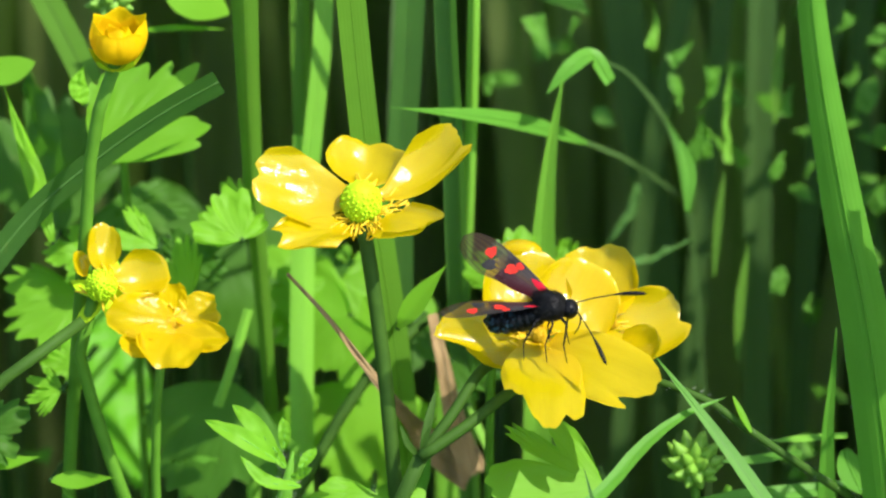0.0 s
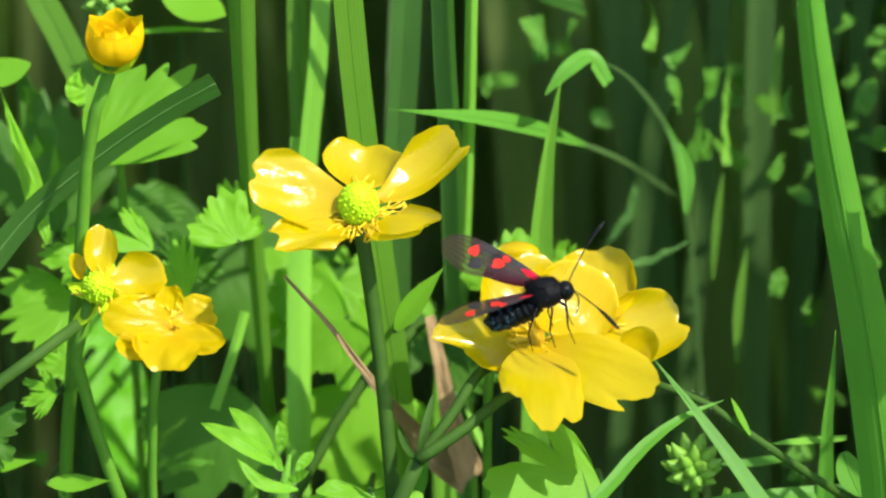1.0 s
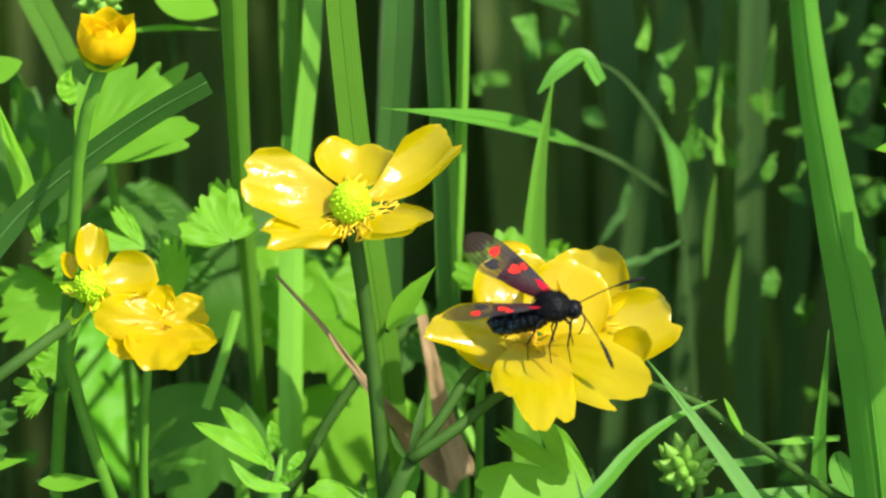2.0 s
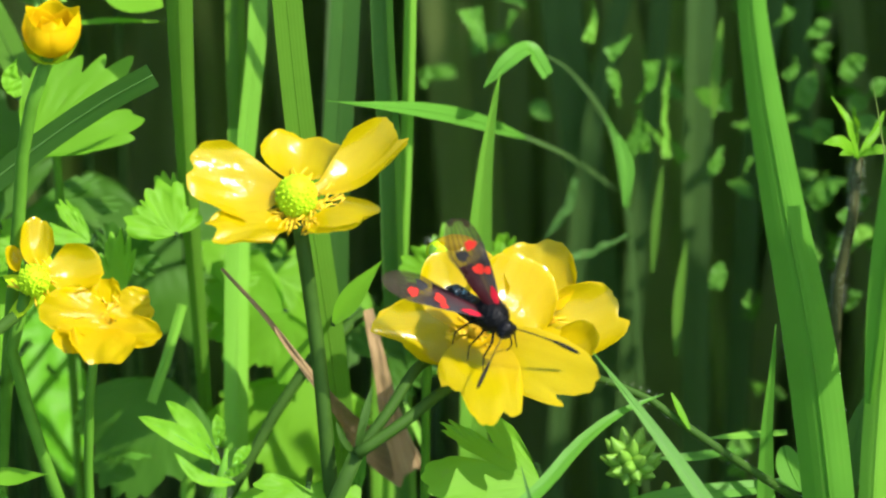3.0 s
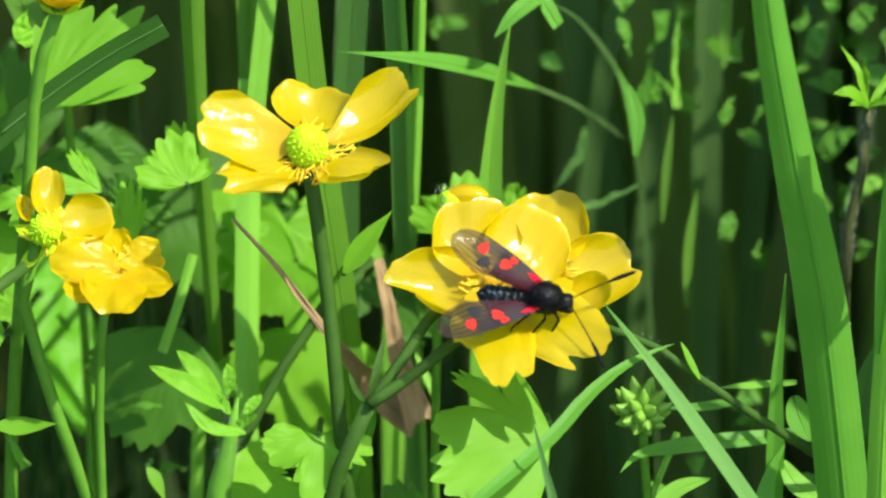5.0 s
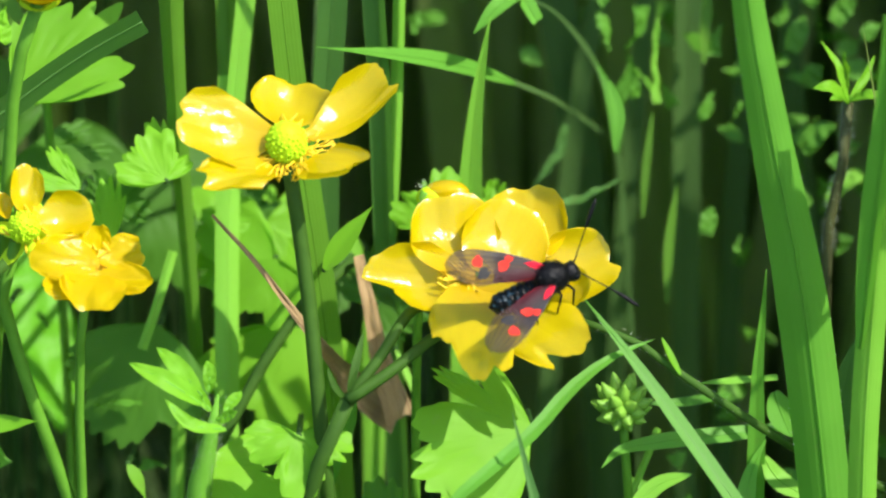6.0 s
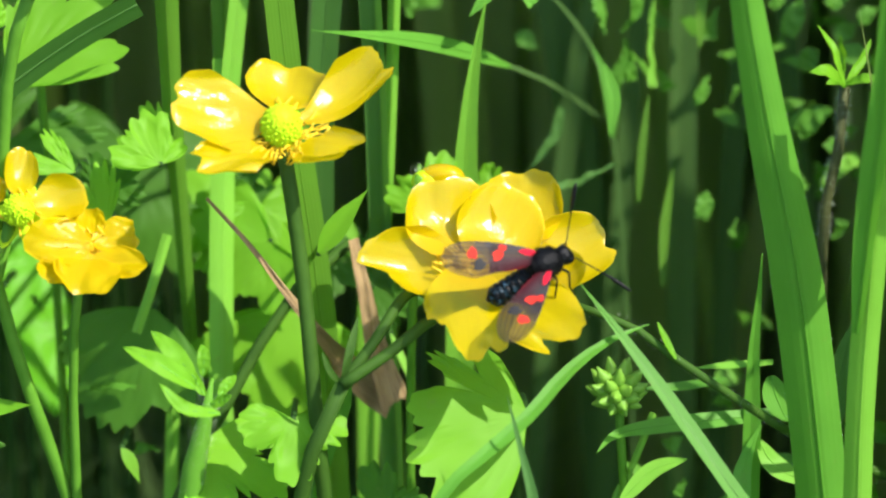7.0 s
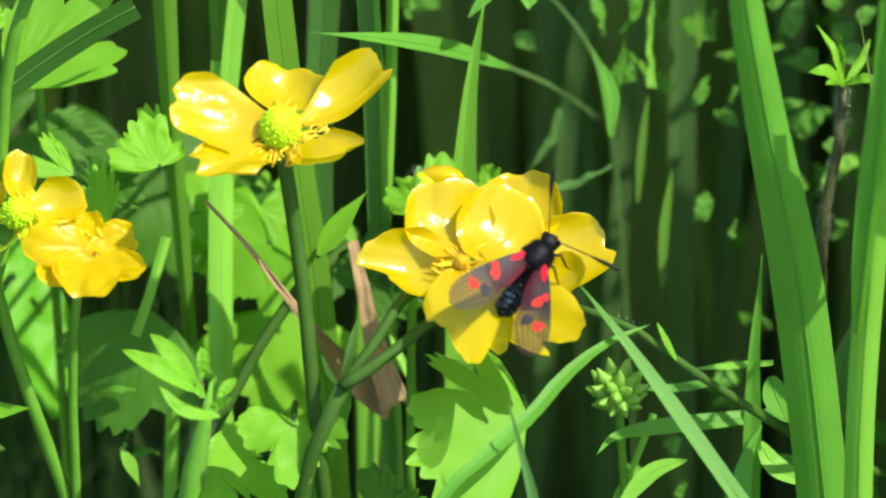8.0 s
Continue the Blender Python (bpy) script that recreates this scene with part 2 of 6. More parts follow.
def spline(points, n):
    """A smooth line through a few points, evenly stepped along its length: n + 1 places and tangents."""
    p = [Vector(q) for q in points]
    p = [p[0] * 2 - p[1], *p, p[-1] * 2 - p[-2]]
    gap = [max(1e-7, (b - a).length) for a, b in zip(p, p[1:])]
    knots = [0.0]
    for g in gap:
        knots.append(knots[-1] + math.sqrt(g))
    spans = gap[1:-1]
    total = sum(spans)
    line = []
    for i in range(n + 1):
        s = total * min(i / n, 1 - 1e-9)
        j = 0
        while s > spans[j]:
            s -= spans[j]
            j += 1
        k0, k1, k2, k3 = knots[j:j + 4]
        k = k1 + (k2 - k1) * s / spans[j]
        a, b, c, d = p[j:j + 4]
        ab = a.lerp(b, (k - k0) / (k1 - k0))
        bc = b.lerp(c, (k - k1) / (k2 - k1))
        cd = c.lerp(d, (k - k2) / (k3 - k2))
        line.append(ab.lerp(bc, (k - k0) / (k2 - k0)).lerp(bc.lerp(cd, (k - k1) / (k3 - k1)), (k - k1) / (k2 - k1)))
    tangents = [(line[min(i + 1, n)] - line[max(i - 1, 0)]).normalized() for i in range(n + 1)]
    return line, tangents


def sheet(bm, nu, nv, place):
    """A grid surface place(u, v), u and v in 0..1, with UV."""
    uvl = bm.loops.layers.uv.verify()
    vs = [[bm.verts.new(place(i / nu, j / nv)) for j in range(nv + 1)] for i in range(nu + 1)]
    for i in range(nu):
        for j in range(nv):
            f = bm.faces.new((vs[i][j], vs[i + 1][j], vs[i + 1][j + 1], vs[i][j + 1]))
            for loop, (a, b) in zip(f.loops, ((i, j), (i + 1, j), (i + 1, j + 1), (i, j + 1))):
                loop[uvl].uv = (a / nu, b / nv)
    return vs


def ribbon(bm, points, width, face=TO_EYE, fold=0.25, profile="grass", n=22, nv=6, twist=0.0, wave=0.0, seed=0, shank=0.0):
    """A leaf blade along a line, folded about its midrib. width in mm; fold: how far the edges rise, per half width; shank: the share of its length below the leaf proper."""
    line, tan = spline(points, n)

    def width_at(u):
        u = max(0.0, (u - shank) / (1 - shank))
        if profile == "grass":
            return min(1.0, 0.75 + u * 0.8) * (1.0 if u < 0.55 else max(0.02, 1 - ((u - 0.55) / 0.45) ** 1.7))
        if profile == "strip":
            return 1.0
        if profile == "taper":
            return 1.0 if u < 0.42 else 1 - 0.5 * min(1.0, (u - 0.42) / 0.5)
        if profile == "spear":
            return max(0.02, 1 - u) ** 0.8
        if profile == "lance":
            return max(0.03, math.sin(math.pi * (0.05 + 0.95 * u) ** 0.75)) ** 1.4
        if profile == "tail":
            return max(0.03, 1 - u) ** 1.5 + 0.1
        if profile == "slender":
            return 0.36 + 0.64 * u ** 1.5
        return max(0.03, math.sin(math.pi * min(1, 0.06 + u * 0.94)) ** 0.75)  # ovate

    def place(u, v):
        i = round(u * n)
        t = tan[i]
        nrm = (Vector(face) - t * Vector(face).dot(t)).normalized()
        nrm = Matrix.Rotation(twist * u, 3, t) @ nrm
        side = t.cross(nrm)
        h = width_at(u) * width * MM / 2
        s = v * 2 - 1
        wob = wave * noise.noise(Vector((u * 9, s * 1.5, seed * 3.7))) * MM
        return line[i] + side * s * h + nrm * ((math.sqrt(s * s + 0.05) - 0.22) * fold * h + wob + math.cos(s * 1.57) * 0.1 * h)

    return sheet(bm, n, nv, place)


def tube(bm, points, radius, n=16, sides=8, end=None, bulge=None):
    """A round stem; radius in mm at the start, end at the far end."""
    line, tan = spline(points, n)
    end = radius if end is None else end
    uvl = bm.loops.layers.uv.verify()
    side = tan[0].orthogonal().normalized()
    rings = []
    for i, (p, t) in enumerate(zip(line, tan)):
        side = (side - t * side.dot(t)).normalized()
        other = t.cross(side)
        u = i / n
        r = (radius + (end - radius) * u) * MM * (bulge(u) if bulge else 1.0)
        rings.append([bm.verts.new(p + (side * math.cos(a) + other * math.sin(a)) * r) for a in (2 * math.pi * s / sides for s in range(sides))])
    for i in range(n):
        for j in range(sides):
            f = bm.faces.new((rings[i][j], rings[i][(j + 1) % sides], rings[i + 1][(j + 1) % sides], rings[i + 1][j]))
            for loop, (a, b) in zip(f.loops, ((i, j), (i, j + 1), (i + 1, j + 1), (i + 1, j))):
                loop[uvl].uv = (a / n, b / sides)
    bm.faces.new(rings[0][::-1])
    bm.faces.new(rings[-1])
    return line, tan


def blob(bm, centre, axis, radii, nu=12, nv=16, ripple=None):
    """An egg shape about an axis: radii (along, across, across), in mm."""
    z = Vector(axis).normalized()
    x = z.orthogonal().normalized()
    y = z.cross(x)
    c = Vector(centre)

    def place(u, v):
        a, b = u * math.pi, v * 2 * math.pi
        r = ripple(u, v) if ripple else 1.0
        return c + (z * -math.cos(a) * radii[0] + (x * math.cos(b) * radii[1] + y * math.sin(b) * radii[2]) * math.sin(a) * r) * MM

    sheet(bm, nu, nv, place)
    bmesh.ops.remove_doubles(bm, verts=bm.verts, dist=1e-6)


def hairs(bm, points, count, length, lean=0.3, thick=0.035, seed=1, spread=0.5):
    """Fine hairs that stand off a stem. Lengths in mm."""
    rng = random.Random(seed)
    line, tan = spline(points, 60)
    for _ in range(count):
        i = rng.randrange(60)
        p, t = line[i], tan[i]
        a = rng.uniform(0, 2 * math.pi)
        s = t.orthogonal().normalized()
        d = (s * math.cos(a) + t.cross(s) * math.sin(a) + t * rng.uniform(-lean, lean)).normalized()
        root = p + d * spread * MM
        tip = root + d * length * MM * rng.uniform(0.6, 1.2)
        w = d.orthogonal().normalized() * thick * MM
        q = d.cross(w)
        a3 = [bm.verts.new(root + w), bm.verts.new(root - w * 0.5 + q * 0.87), bm.verts.new(root - w * 0.5 - q * 0.87)]
        e = bm.verts.new(tip)
        for m in range(3):
            bm.faces.new((a3[m], a3[(m + 1) % 3], e))


def between(values, s):
    """The smooth run of a few even values at s in -1..1."""
    k = (s + 1) / 2 * (len(values) - 1)
    i = min(int(k), len(values) - 2)
    f = k - i
    f = f * f * (3 - 2 * f)
    return values[i] + (values[i + 1] - values[i]) * f


def petal(bm, base, tip, face, width, rim=(0, 0, 0), r0=0.45, claw=0.26, cup=0.25, sag=0.12, curl=0.0, ruffle=0.8, pleat=None, seed=0):
    """A buttercup petal that fans out from its claw to its rim. face: the way its inner side looks; width in mm;
    rim: how far the rim stands out or is nicked, from side to side; r0: how far out the petal is widest."""
    base, tip = Vector(base), Vector(tip)
    axis = tip - base
    length = axis.length
    t = axis.normalized()
    nrm = (Vector(face) - t * Vector(face).dot(t)).normalized()
    side = t.cross(nrm)

    def place(u, v):
        s = v * 2 - 1
        h = width * MM / 2 * (claw + (1 - claw) * math.sin(min(1.0, u) * math.pi / 2) ** 1.15)
        out = (r0 + (1 - r0) * max(0.0, 1 - abs(s) ** 2.6) ** 0.5) * (1 + between(rim, s) * u ** 2)
        out += 0.03 * u ** 4 * noise.noise(Vector((s * 4.5, 2.0, seed * 3.1))) + 0.014 * u ** 6 * noise.noise(Vector((s * 13, 5.0, seed * 1.7)))
        wob = ruffle * MM * u * u * (0.75 * noise.noise(Vector((s * 1.5, u * 1.6, seed * 7.3))) + 0.4 * abs(s) * noise.noise(Vector((s * 4, u * 5, seed * 5.1))))
        wob += 0.10 * MM * u * noise.noise(Vector((s * 9, u * 2.0, seed * 2.9 + 3)))
        rise = -sag * length * math.sin(math.pi * min(1, u * 1.05)) + cup * h * s * s + curl * length * max(0, u - 0.7) ** 2 * 8
        if pleat:
            rise += pleat[1] * MM * u * math.tanh((s - pleat[0]) * 9)
        return base + t * (u * out * length) + side * (s * h) + nrm * (rise + wob)

    sheet(bm, 26, 24, place)


def lobed_leaf(bm, base, tip, face, lobes, teeth=6, depth=0.27, dome=0.12, ruffle=1.0, seed=0, rings=9, steps=110):
    """A cut buttercup leaf that fans out from its stalk. lobes: (angle, half width, length) in degrees and shares of its length."""
    base, tip = Vector(base), Vector(tip)
    t = (tip - base).normalized()
    size = (tip - base).length
    nrm = (Vector(face) - t * Vector(face).dot(t)).normalized()
    side = t.cross(nrm)
    lo = min(a - h for a, h, _ in lobes)
    hi = max(a + h for a, h, _ in lobes)
    rng = random.Random(seed)
    off = rng.uniform(0, 9)

    def reach(deg):
        best = 0.10
        for a, h, length in lobes:
            k = abs(deg - a) / h
            if k < 1:
                body = length * (1 - k ** 2.2) ** 0.55
                saw = abs(((deg - a) / (2 * h) * teeth + 0.5) % 1 - 0.5) * 2
                body *= 1 - depth * saw ** 1.4 * (0.6 + 0.4 * math.sin(deg * 0.13 + off))
                best = max(best, body)
        return best

    def fold(deg):
        return min(abs(deg - a) / h for a, h, _ in lobes)

    def place(u, v):
        deg = lo + (hi - lo) * v
        r = reach(deg) * u * size
        a = radians(deg)
        z = -dome * size * (reach(deg) * u) ** 2 + min(1.0, fold(deg)) * 0.012 * size * u * (1 - u * 0.3)
        z += ruffle * MM * u * (noise.noise(Vector((math.cos(a) * u * 2.3, math.sin(a) * u * 2.3, off))) + 0.35 * noise.noise(Vector((math.cos(a) * u * 6, math.sin(a) * u * 6, off))))
        return base + (t * math.cos(a) + side * math.sin(a)) * r + nrm * z

    sheet(bm, rings, steps, place)


def to_ground(p, dx=0.0, dy=0.0):
    return (p[0] + dx, p[1] + dy, 0.0)


# ---- the ground ----
def build_ground():
    bm = bmesh.new()
    n = 90

    def place(u, v):
        # fine near the flowers, wide out to the horizon
        x = math.copysign(abs(u * 2 - 1) ** 5 * 400, u - 0.5) + (u - 0.5) * 1.2
        y = math.copysign(abs(v * 2 - 1) ** 5 * 400, v - 0.5) + (v - 0.5) * 1.2
        near = math.exp(-(x * x + y * y) / 4)
        return Vector((x, y, near * 0.012 * noise.noise(Vector((x * 14, y * 14, 2))) - 0.006))

    sheet(bm, n, n, place)
    tagged(link("ground", bm, SOIL), "dark damp meadow soil under dense grass", "ground", kind="structure")


def build_field(name, label, seed, count, xs, ys, heights, widths, material, bend=0.3, keep=None):
    """A stand of grass: upright tapering blades, joined, too many to count."""
    rng = random.Random(seed)
    verts, faces, uvs = [], [], []
    made = 0
    while made < count:
        x, y = rng.uniform(*xs), rng.uniform(*ys)
        hgt, wid = rng.uniform(*heights), rng.uniform(*widths) * MM
        turn, lean_to = rng.uniform(0, math.pi), rng.uniform(0, 2 * math.pi)
        lean = rng.uniform(0.02, bend) * hgt
        if in_gap(x, y, hgt) or keep and not keep(x, y):
            continue
        made += 1
        sx, sy = math.cos(turn), math.sin(turn)
        steps = 7
        first = len(verts)
        for i in range(steps + 1):
            u = i / steps
            w = wid * (1 if u < 0.5 else max(0.03, 1 - ((u - 0.5) / 0.5) ** 1.6)) * 0.5
            cx, cy, cz = x + math.cos(lean_to) * lean * u ** 2.2, y + math.sin(lean_to) * lean * u ** 2.2, hgt * (u - 0.12 * (lean / hgt) * u * u)
            for s in (-1, 0, 1):
                verts.append((cx + sx * s * w + (-sy) * abs(s) * w * 0.35, cy + sy * s * w + sx * abs(s) * w * 0.35, cz))
        for i in range(steps):
            for s in (0, 1):
                a = first + i * 3 + s
                faces.append((a, a + 1, a + 4, a + 3))
                uvs += [(i / steps, s / 2), (i / steps, s / 2 + 0.5), ((i + 1) / steps, s / 2 + 0.5), ((i + 1) / steps, s / 2)]
    me = bpy.data.meshes.new(name)
    me.from_pydata(verts, [], faces)
    layer = me.uv_layers.new(name="UVMap")
    layer.data.foreach_set("uv", [c for q in uvs for c in q])
    me.polygons.foreach_set("use_smooth", [True] * len(faces))
    me.materials.append(material)
    tagged(new(name, me), label, "grass", kind="stuff")


# gaps in the tall grass through which the sun reaches the leaves behind
SUN_GAPS = [Vector(p) for p in ((0.0333, 0.0636, 0.1691), (0.0344, 0.0615, 0.1647), (0.0335, 0.0590, 0.1592), (0.0383, 0.0621, 0.1612), (0.0367, 0.0560, 0.1481), (0.0450, 0.0673, 0.1675), (0.0464, 0.0647, 0.1621), (0.0449, 0.0590, 0.1546), (0.0397, 0.0497, 0.1394), (0.0571, 0.0632, 0.1636), (0.0599, 0.0591, 0.1500), (0.0450, 0.0525, 0.1406), (0.0541, 0.0665, 0.1707), (0.0626, 0.0565, 0.1446), (0.0614, 0.0273, 0.1718), (0.0575, 0.0665, 0.1707), (0.0588, 0.0623, 0.1569))]


def in_gap(x, y, top, reach=0.0055):
    """True where grass this tall would close one of the gaps."""
    for p in SUN_GAPS:
        flat = Vector((x - p.x, y - p.y))
        way = Vector((SUN_FROM.x, SUN_FROM.y))
        s = flat.dot(way) / way.length_squared
        if s > 0 and (flat - way * s).length < reach and p.z + SUN_FROM.z * s < top + 0.01:
            return True
    return False


build_ground()
build_field("far_grass", "dense upright green meadow grass in half shade", 3, 2600, (-0.34, 0.36), (0.10, 0.62), (0.16, 0.36), (3.5, 7.5), FIELD, 0.22,
            keep=lambda x, y: (x > 0.012 or y > 0.19 or abs(x) > 0.1) and (x / 0.35) ** 2 + ((y - 0.34) / 0.27) ** 2 < 1 + 0.3 * noise.noise(Vector((x * 12, y * 12, 1))))
# two unseen stands to the right, added to keep the sun off the background
build_field("side_grass", "tall dense meadow grass added out of view to shade the background", 4, 900, (0.085, 0.30), (0.035, 0.34), (0.26, 0.46), (4.0, 8.0), FIELD, 0.15)
build_field("edge_grass", "short dense grass added out of view to shade the lower right", 6, 240, (0.074, 0.125), (0.0, 0.05), (0.15, 0.235), (4.0, 7.0), FIELD, 0.12)


# added low grass whose dark colour fills the shaded gaps
build_field("low_grass", "short undergrowth below the flowers, darkened for shade", 9, 420, (-0.10, 0.03), (0.055, 0.14), (0.04, 0.085), (2.5, 5.0), UNDERGROWTH, 0.5)


def overhanging_grass():
    """Unseen tall blades added at the side, whose ends arch over and throw dappled shade into the grass behind."""
    rng = random.Random(31)
    bm = bmesh.new()
    for _ in range(130):
        x, y = rng.uniform(0.088, 0.15), rng.uniform(0.004, 0.06)
        top = rng.uniform(0.25, 0.31)
        reach = rng.uniform(0.02, 0.085)
        if any(in_gap(x - 0.012 - reach * k, y, top) for k in (-0.2, 0, 0.25, 0.5, 0.75, 1)):
            continue
        ribbon(bm, [(x, y, 0), (x - 0.004, y, top * 0.55), (x - 0.012, y, top * 0.9), (x - 0.012 - reach * 0.5, y + rng.uniform(-0.01, 0.01), top + 0.012), (x - 0.012 - reach, y + rng.uniform(-0.015, 0.015), top - 0.002)],
               rng.uniform(4, 8), Vector((-0.3, -0.6, 0.7)), 0.3, "grass", 14, 2)
    tagged(link("overhanging_grass", bm, FIELD), "tall arching grass added out of view to cast shade", "grass", kind="stuff")


overhanging_grass()
build_field("meadow_grass", "short green meadow grass all around", 5, 2600, (-0.9, 0.9), (-0.7, 1.1), (0.05, 0.12), (3.0, 6.0), FIELD, 0.5,
            keep=lambda x, y: y < -0.02 or abs(x) > 0.25 or y > 0.5)
build_field("outer_grass", "open green meadow stretching away", 8, 9000, (-3.2, 3.2), (-2.6, 3.6), (0.06, 0.16), (5.0, 11.0), FIELD, 0.5,
            keep=lambda x, y: max(abs(x), abs(y - 0.2)) > 0.75 and x * x + (y - 0.4) ** 2 < 9 * (1 + 0.4 * noise.noise(Vector((x, y, 7)))))


# ---- grass blades that stand out singly ----
def grass_blade(points, width, label, material=GRASS, root=True, prickles=0, **how):
    pts = [Vector(p) for p in points]
    shank = 0.0
    if root:
        lean = (pts[1] - pts[0]) / max(0.01, abs(pts[1].z - pts[0].z)) * pts[0].z * 0.5
        pts = [Vector((pts[0].x - lean.x, pts[0].y - lean.y, 0.0)), *pts]
        lengths = [(b - a).length for a, b in zip(pts, pts[1:])]
        shank = lengths[0] / sum(lengths)
    ob = thing("grass_blade", pts[0], label, "grass blade", "grass blades")
    bm = bmesh.new()
    grid = ribbon(bm, pts, width, n=60, nv=8, shank=shank, **how)
    mid = [grid[i][4].co.copy() for i in range(0, 61, 3)]
    edge = [[grid[i][j].co.copy() for i in range(int(60 * shank), 61, 4)] for j in (0, 8)]
    part("blade", shift(bm, pts[0]), material, ob)
    bm = bmesh.new()
    tube(bm, mid, 0.045 * width, 60, 6, 0.02 * width)
    part("midrib", shift(bm, pts[0]), material, ob)
    if prickles:
        bm = bmesh.new()
        for side in edge:
            hairs(bm, side, prickles, 0.2, 0.8, 0.03, seed=prickles, spread=0.0)
        tagged(part("prickles", shift(bm, pts[0]), HAIR, ob), kind="stuff")
    return ob


FACE_LEFT = Vector((-0.5, -0.8, 0.3))
FACE_RIGHT = Vector((0.6, -0.75, 0.3))
grass_blade([(-0.02191, 0.03276, 0.11671), (-0.02334, 0.03335, 0.14139), (-0.02476, 0.03368, 0.16339), (-0.02557, 0.03379, 0.18493), (-0.02595, 0.03384, 0.21012)], 4.4, "tall folded green grass blade with a rough edge", GRASS_MID, profile="slender", fold=-0.45, face=Vector((-0.1, -0.95, 0.3)), prickles=40)
grass_blade([(-0.01841, 0.02277, 0.12177), (-0.01841, 0.03344, 0.14465), (-0.01797, 0.04347, 0.16618)], 3.3, "stout pale green grass stalk in its sheath", GRASS_PALE, profile="strip", fold=-0.3, face=Vector((0.3, -0.85, 0.4)))
grass_blade([(-0.01813, 0.04407, 0.16509), (-0.01858, 0.04878, 0.17519), (-0.0188, 0.05412, 0.18664)], 2.8, "upper green grass stalk above its sheath", GRASS_MID, root=False, profile="strip", fold=-0.35, face=Vector((0.3, -0.85, 0.4)))
grass_blade([(-0.01765, 0.04005, 0.16121), (-0.0169, 0.04289, 0.16847), (-0.016, 0.04603, 0.1764), (-0.01549, 0.05136, 0.18781)], 2.5, "light green grass leaf clasping its stalk", GRASS_PALE, root=False, profile="strip", fold=0.2, face=Vector((0.15, -0.9, 0.4)))
grass_blade([(-0.0044, 0.0194, 0.1235), (-0.0062, 0.0198, 0.1447), (-0.0094, 0.0200, 0.1696), (-0.0112, 0.0200, 0.1870), (-0.0133, 0.0199, 0.2143)], 4.7, "broad green grass blade crossed by a shadow", GRASS_MID, profile="strip", fold=0.2, face=FACE_RIGHT)
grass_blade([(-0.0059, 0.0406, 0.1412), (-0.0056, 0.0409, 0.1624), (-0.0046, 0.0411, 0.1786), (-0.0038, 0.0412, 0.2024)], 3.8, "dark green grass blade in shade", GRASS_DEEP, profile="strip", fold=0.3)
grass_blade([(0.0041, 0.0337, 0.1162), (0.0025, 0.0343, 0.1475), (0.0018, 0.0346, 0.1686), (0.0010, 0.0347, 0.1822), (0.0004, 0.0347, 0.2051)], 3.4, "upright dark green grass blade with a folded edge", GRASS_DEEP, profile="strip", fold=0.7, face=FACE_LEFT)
grass_blade([(0.0012, 0.0355, 0.1153), (0.0030, 0.0362, 0.1515), (0.0038, 0.0365, 0.1758), (0.0042, 0.0366, 0.2075)], 1.6, "slim bright grass stalk", GRASS_PALE, profile="strip", fold=-0.8)
grass_blade([(0.0596, -0.0058, 0.1119), (0.0581, -0.0056, 0.1273), (0.0543, -0.0054, 0.1569), (0.0496, -0.0055, 0.1812), (0.0464, -0.0056, 0.1998), (0.0446, -0.0059, 0.2166)], 6.6, "broad arching green grass blade with a lit edge", GRASS, profile="taper", fold=-0.62, face=Vector((0.05, -0.95, 0.3)), prickles=140)
grass_blade([(0.01908, 0.04668, 0.16359), (0.01229, 0.04118, 0.16834), (0.00485, 0.03446, 0.17288), (-0.00684, 0.02585, 0.17807)], 3.0, "thin grass leaf bent over level", root=False, profile="lance", fold=0.3, face=Vector((0, -0.6, 0.8)))
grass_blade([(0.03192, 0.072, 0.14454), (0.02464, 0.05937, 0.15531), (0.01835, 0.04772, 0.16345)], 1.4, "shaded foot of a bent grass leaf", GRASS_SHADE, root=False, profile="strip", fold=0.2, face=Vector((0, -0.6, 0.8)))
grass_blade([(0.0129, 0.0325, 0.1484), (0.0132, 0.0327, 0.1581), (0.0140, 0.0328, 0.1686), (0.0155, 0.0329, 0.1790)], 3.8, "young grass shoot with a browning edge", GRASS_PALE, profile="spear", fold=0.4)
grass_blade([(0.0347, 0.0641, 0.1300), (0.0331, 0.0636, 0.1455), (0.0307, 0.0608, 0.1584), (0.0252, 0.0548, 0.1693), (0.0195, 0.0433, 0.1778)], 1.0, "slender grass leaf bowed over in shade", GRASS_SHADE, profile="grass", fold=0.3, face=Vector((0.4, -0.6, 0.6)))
grass_blade([(0.0218, 0.0400, 0.1754), (0.0194, 0.0405, 0.1788), (0.0168, 0.0381, 0.1784), (0.0134, 0.0357, 0.1755)], 2.4, "folded tip of a bent grass leaf", GRASS, root=False, profile="grass", fold=0.3, face=Vector((0, -0.5, 0.85)))
grass_blade([(0.0310, 0.0368, 0.1684), (0.0323, 0.0349, 0.1644), (0.0316, 0.0329, 0.1600)], 1.6, "lit grass tip hanging down", GRASS, root=False, profile="ovate", fold=0.3)
grass_blade([(0.0577, -0.0311, 0.1222), (0.0466, -0.0198, 0.1346), (0.0361, -0.0108, 0.1468), (0.0308, -0.0069, 0.1528), (0.0266, -0.0047, 0.1575)], 2.2, "bright green grass blade leaning across", profile="grass", fold=0.3, face=Vector((0.3, -0.7, 0.6)))
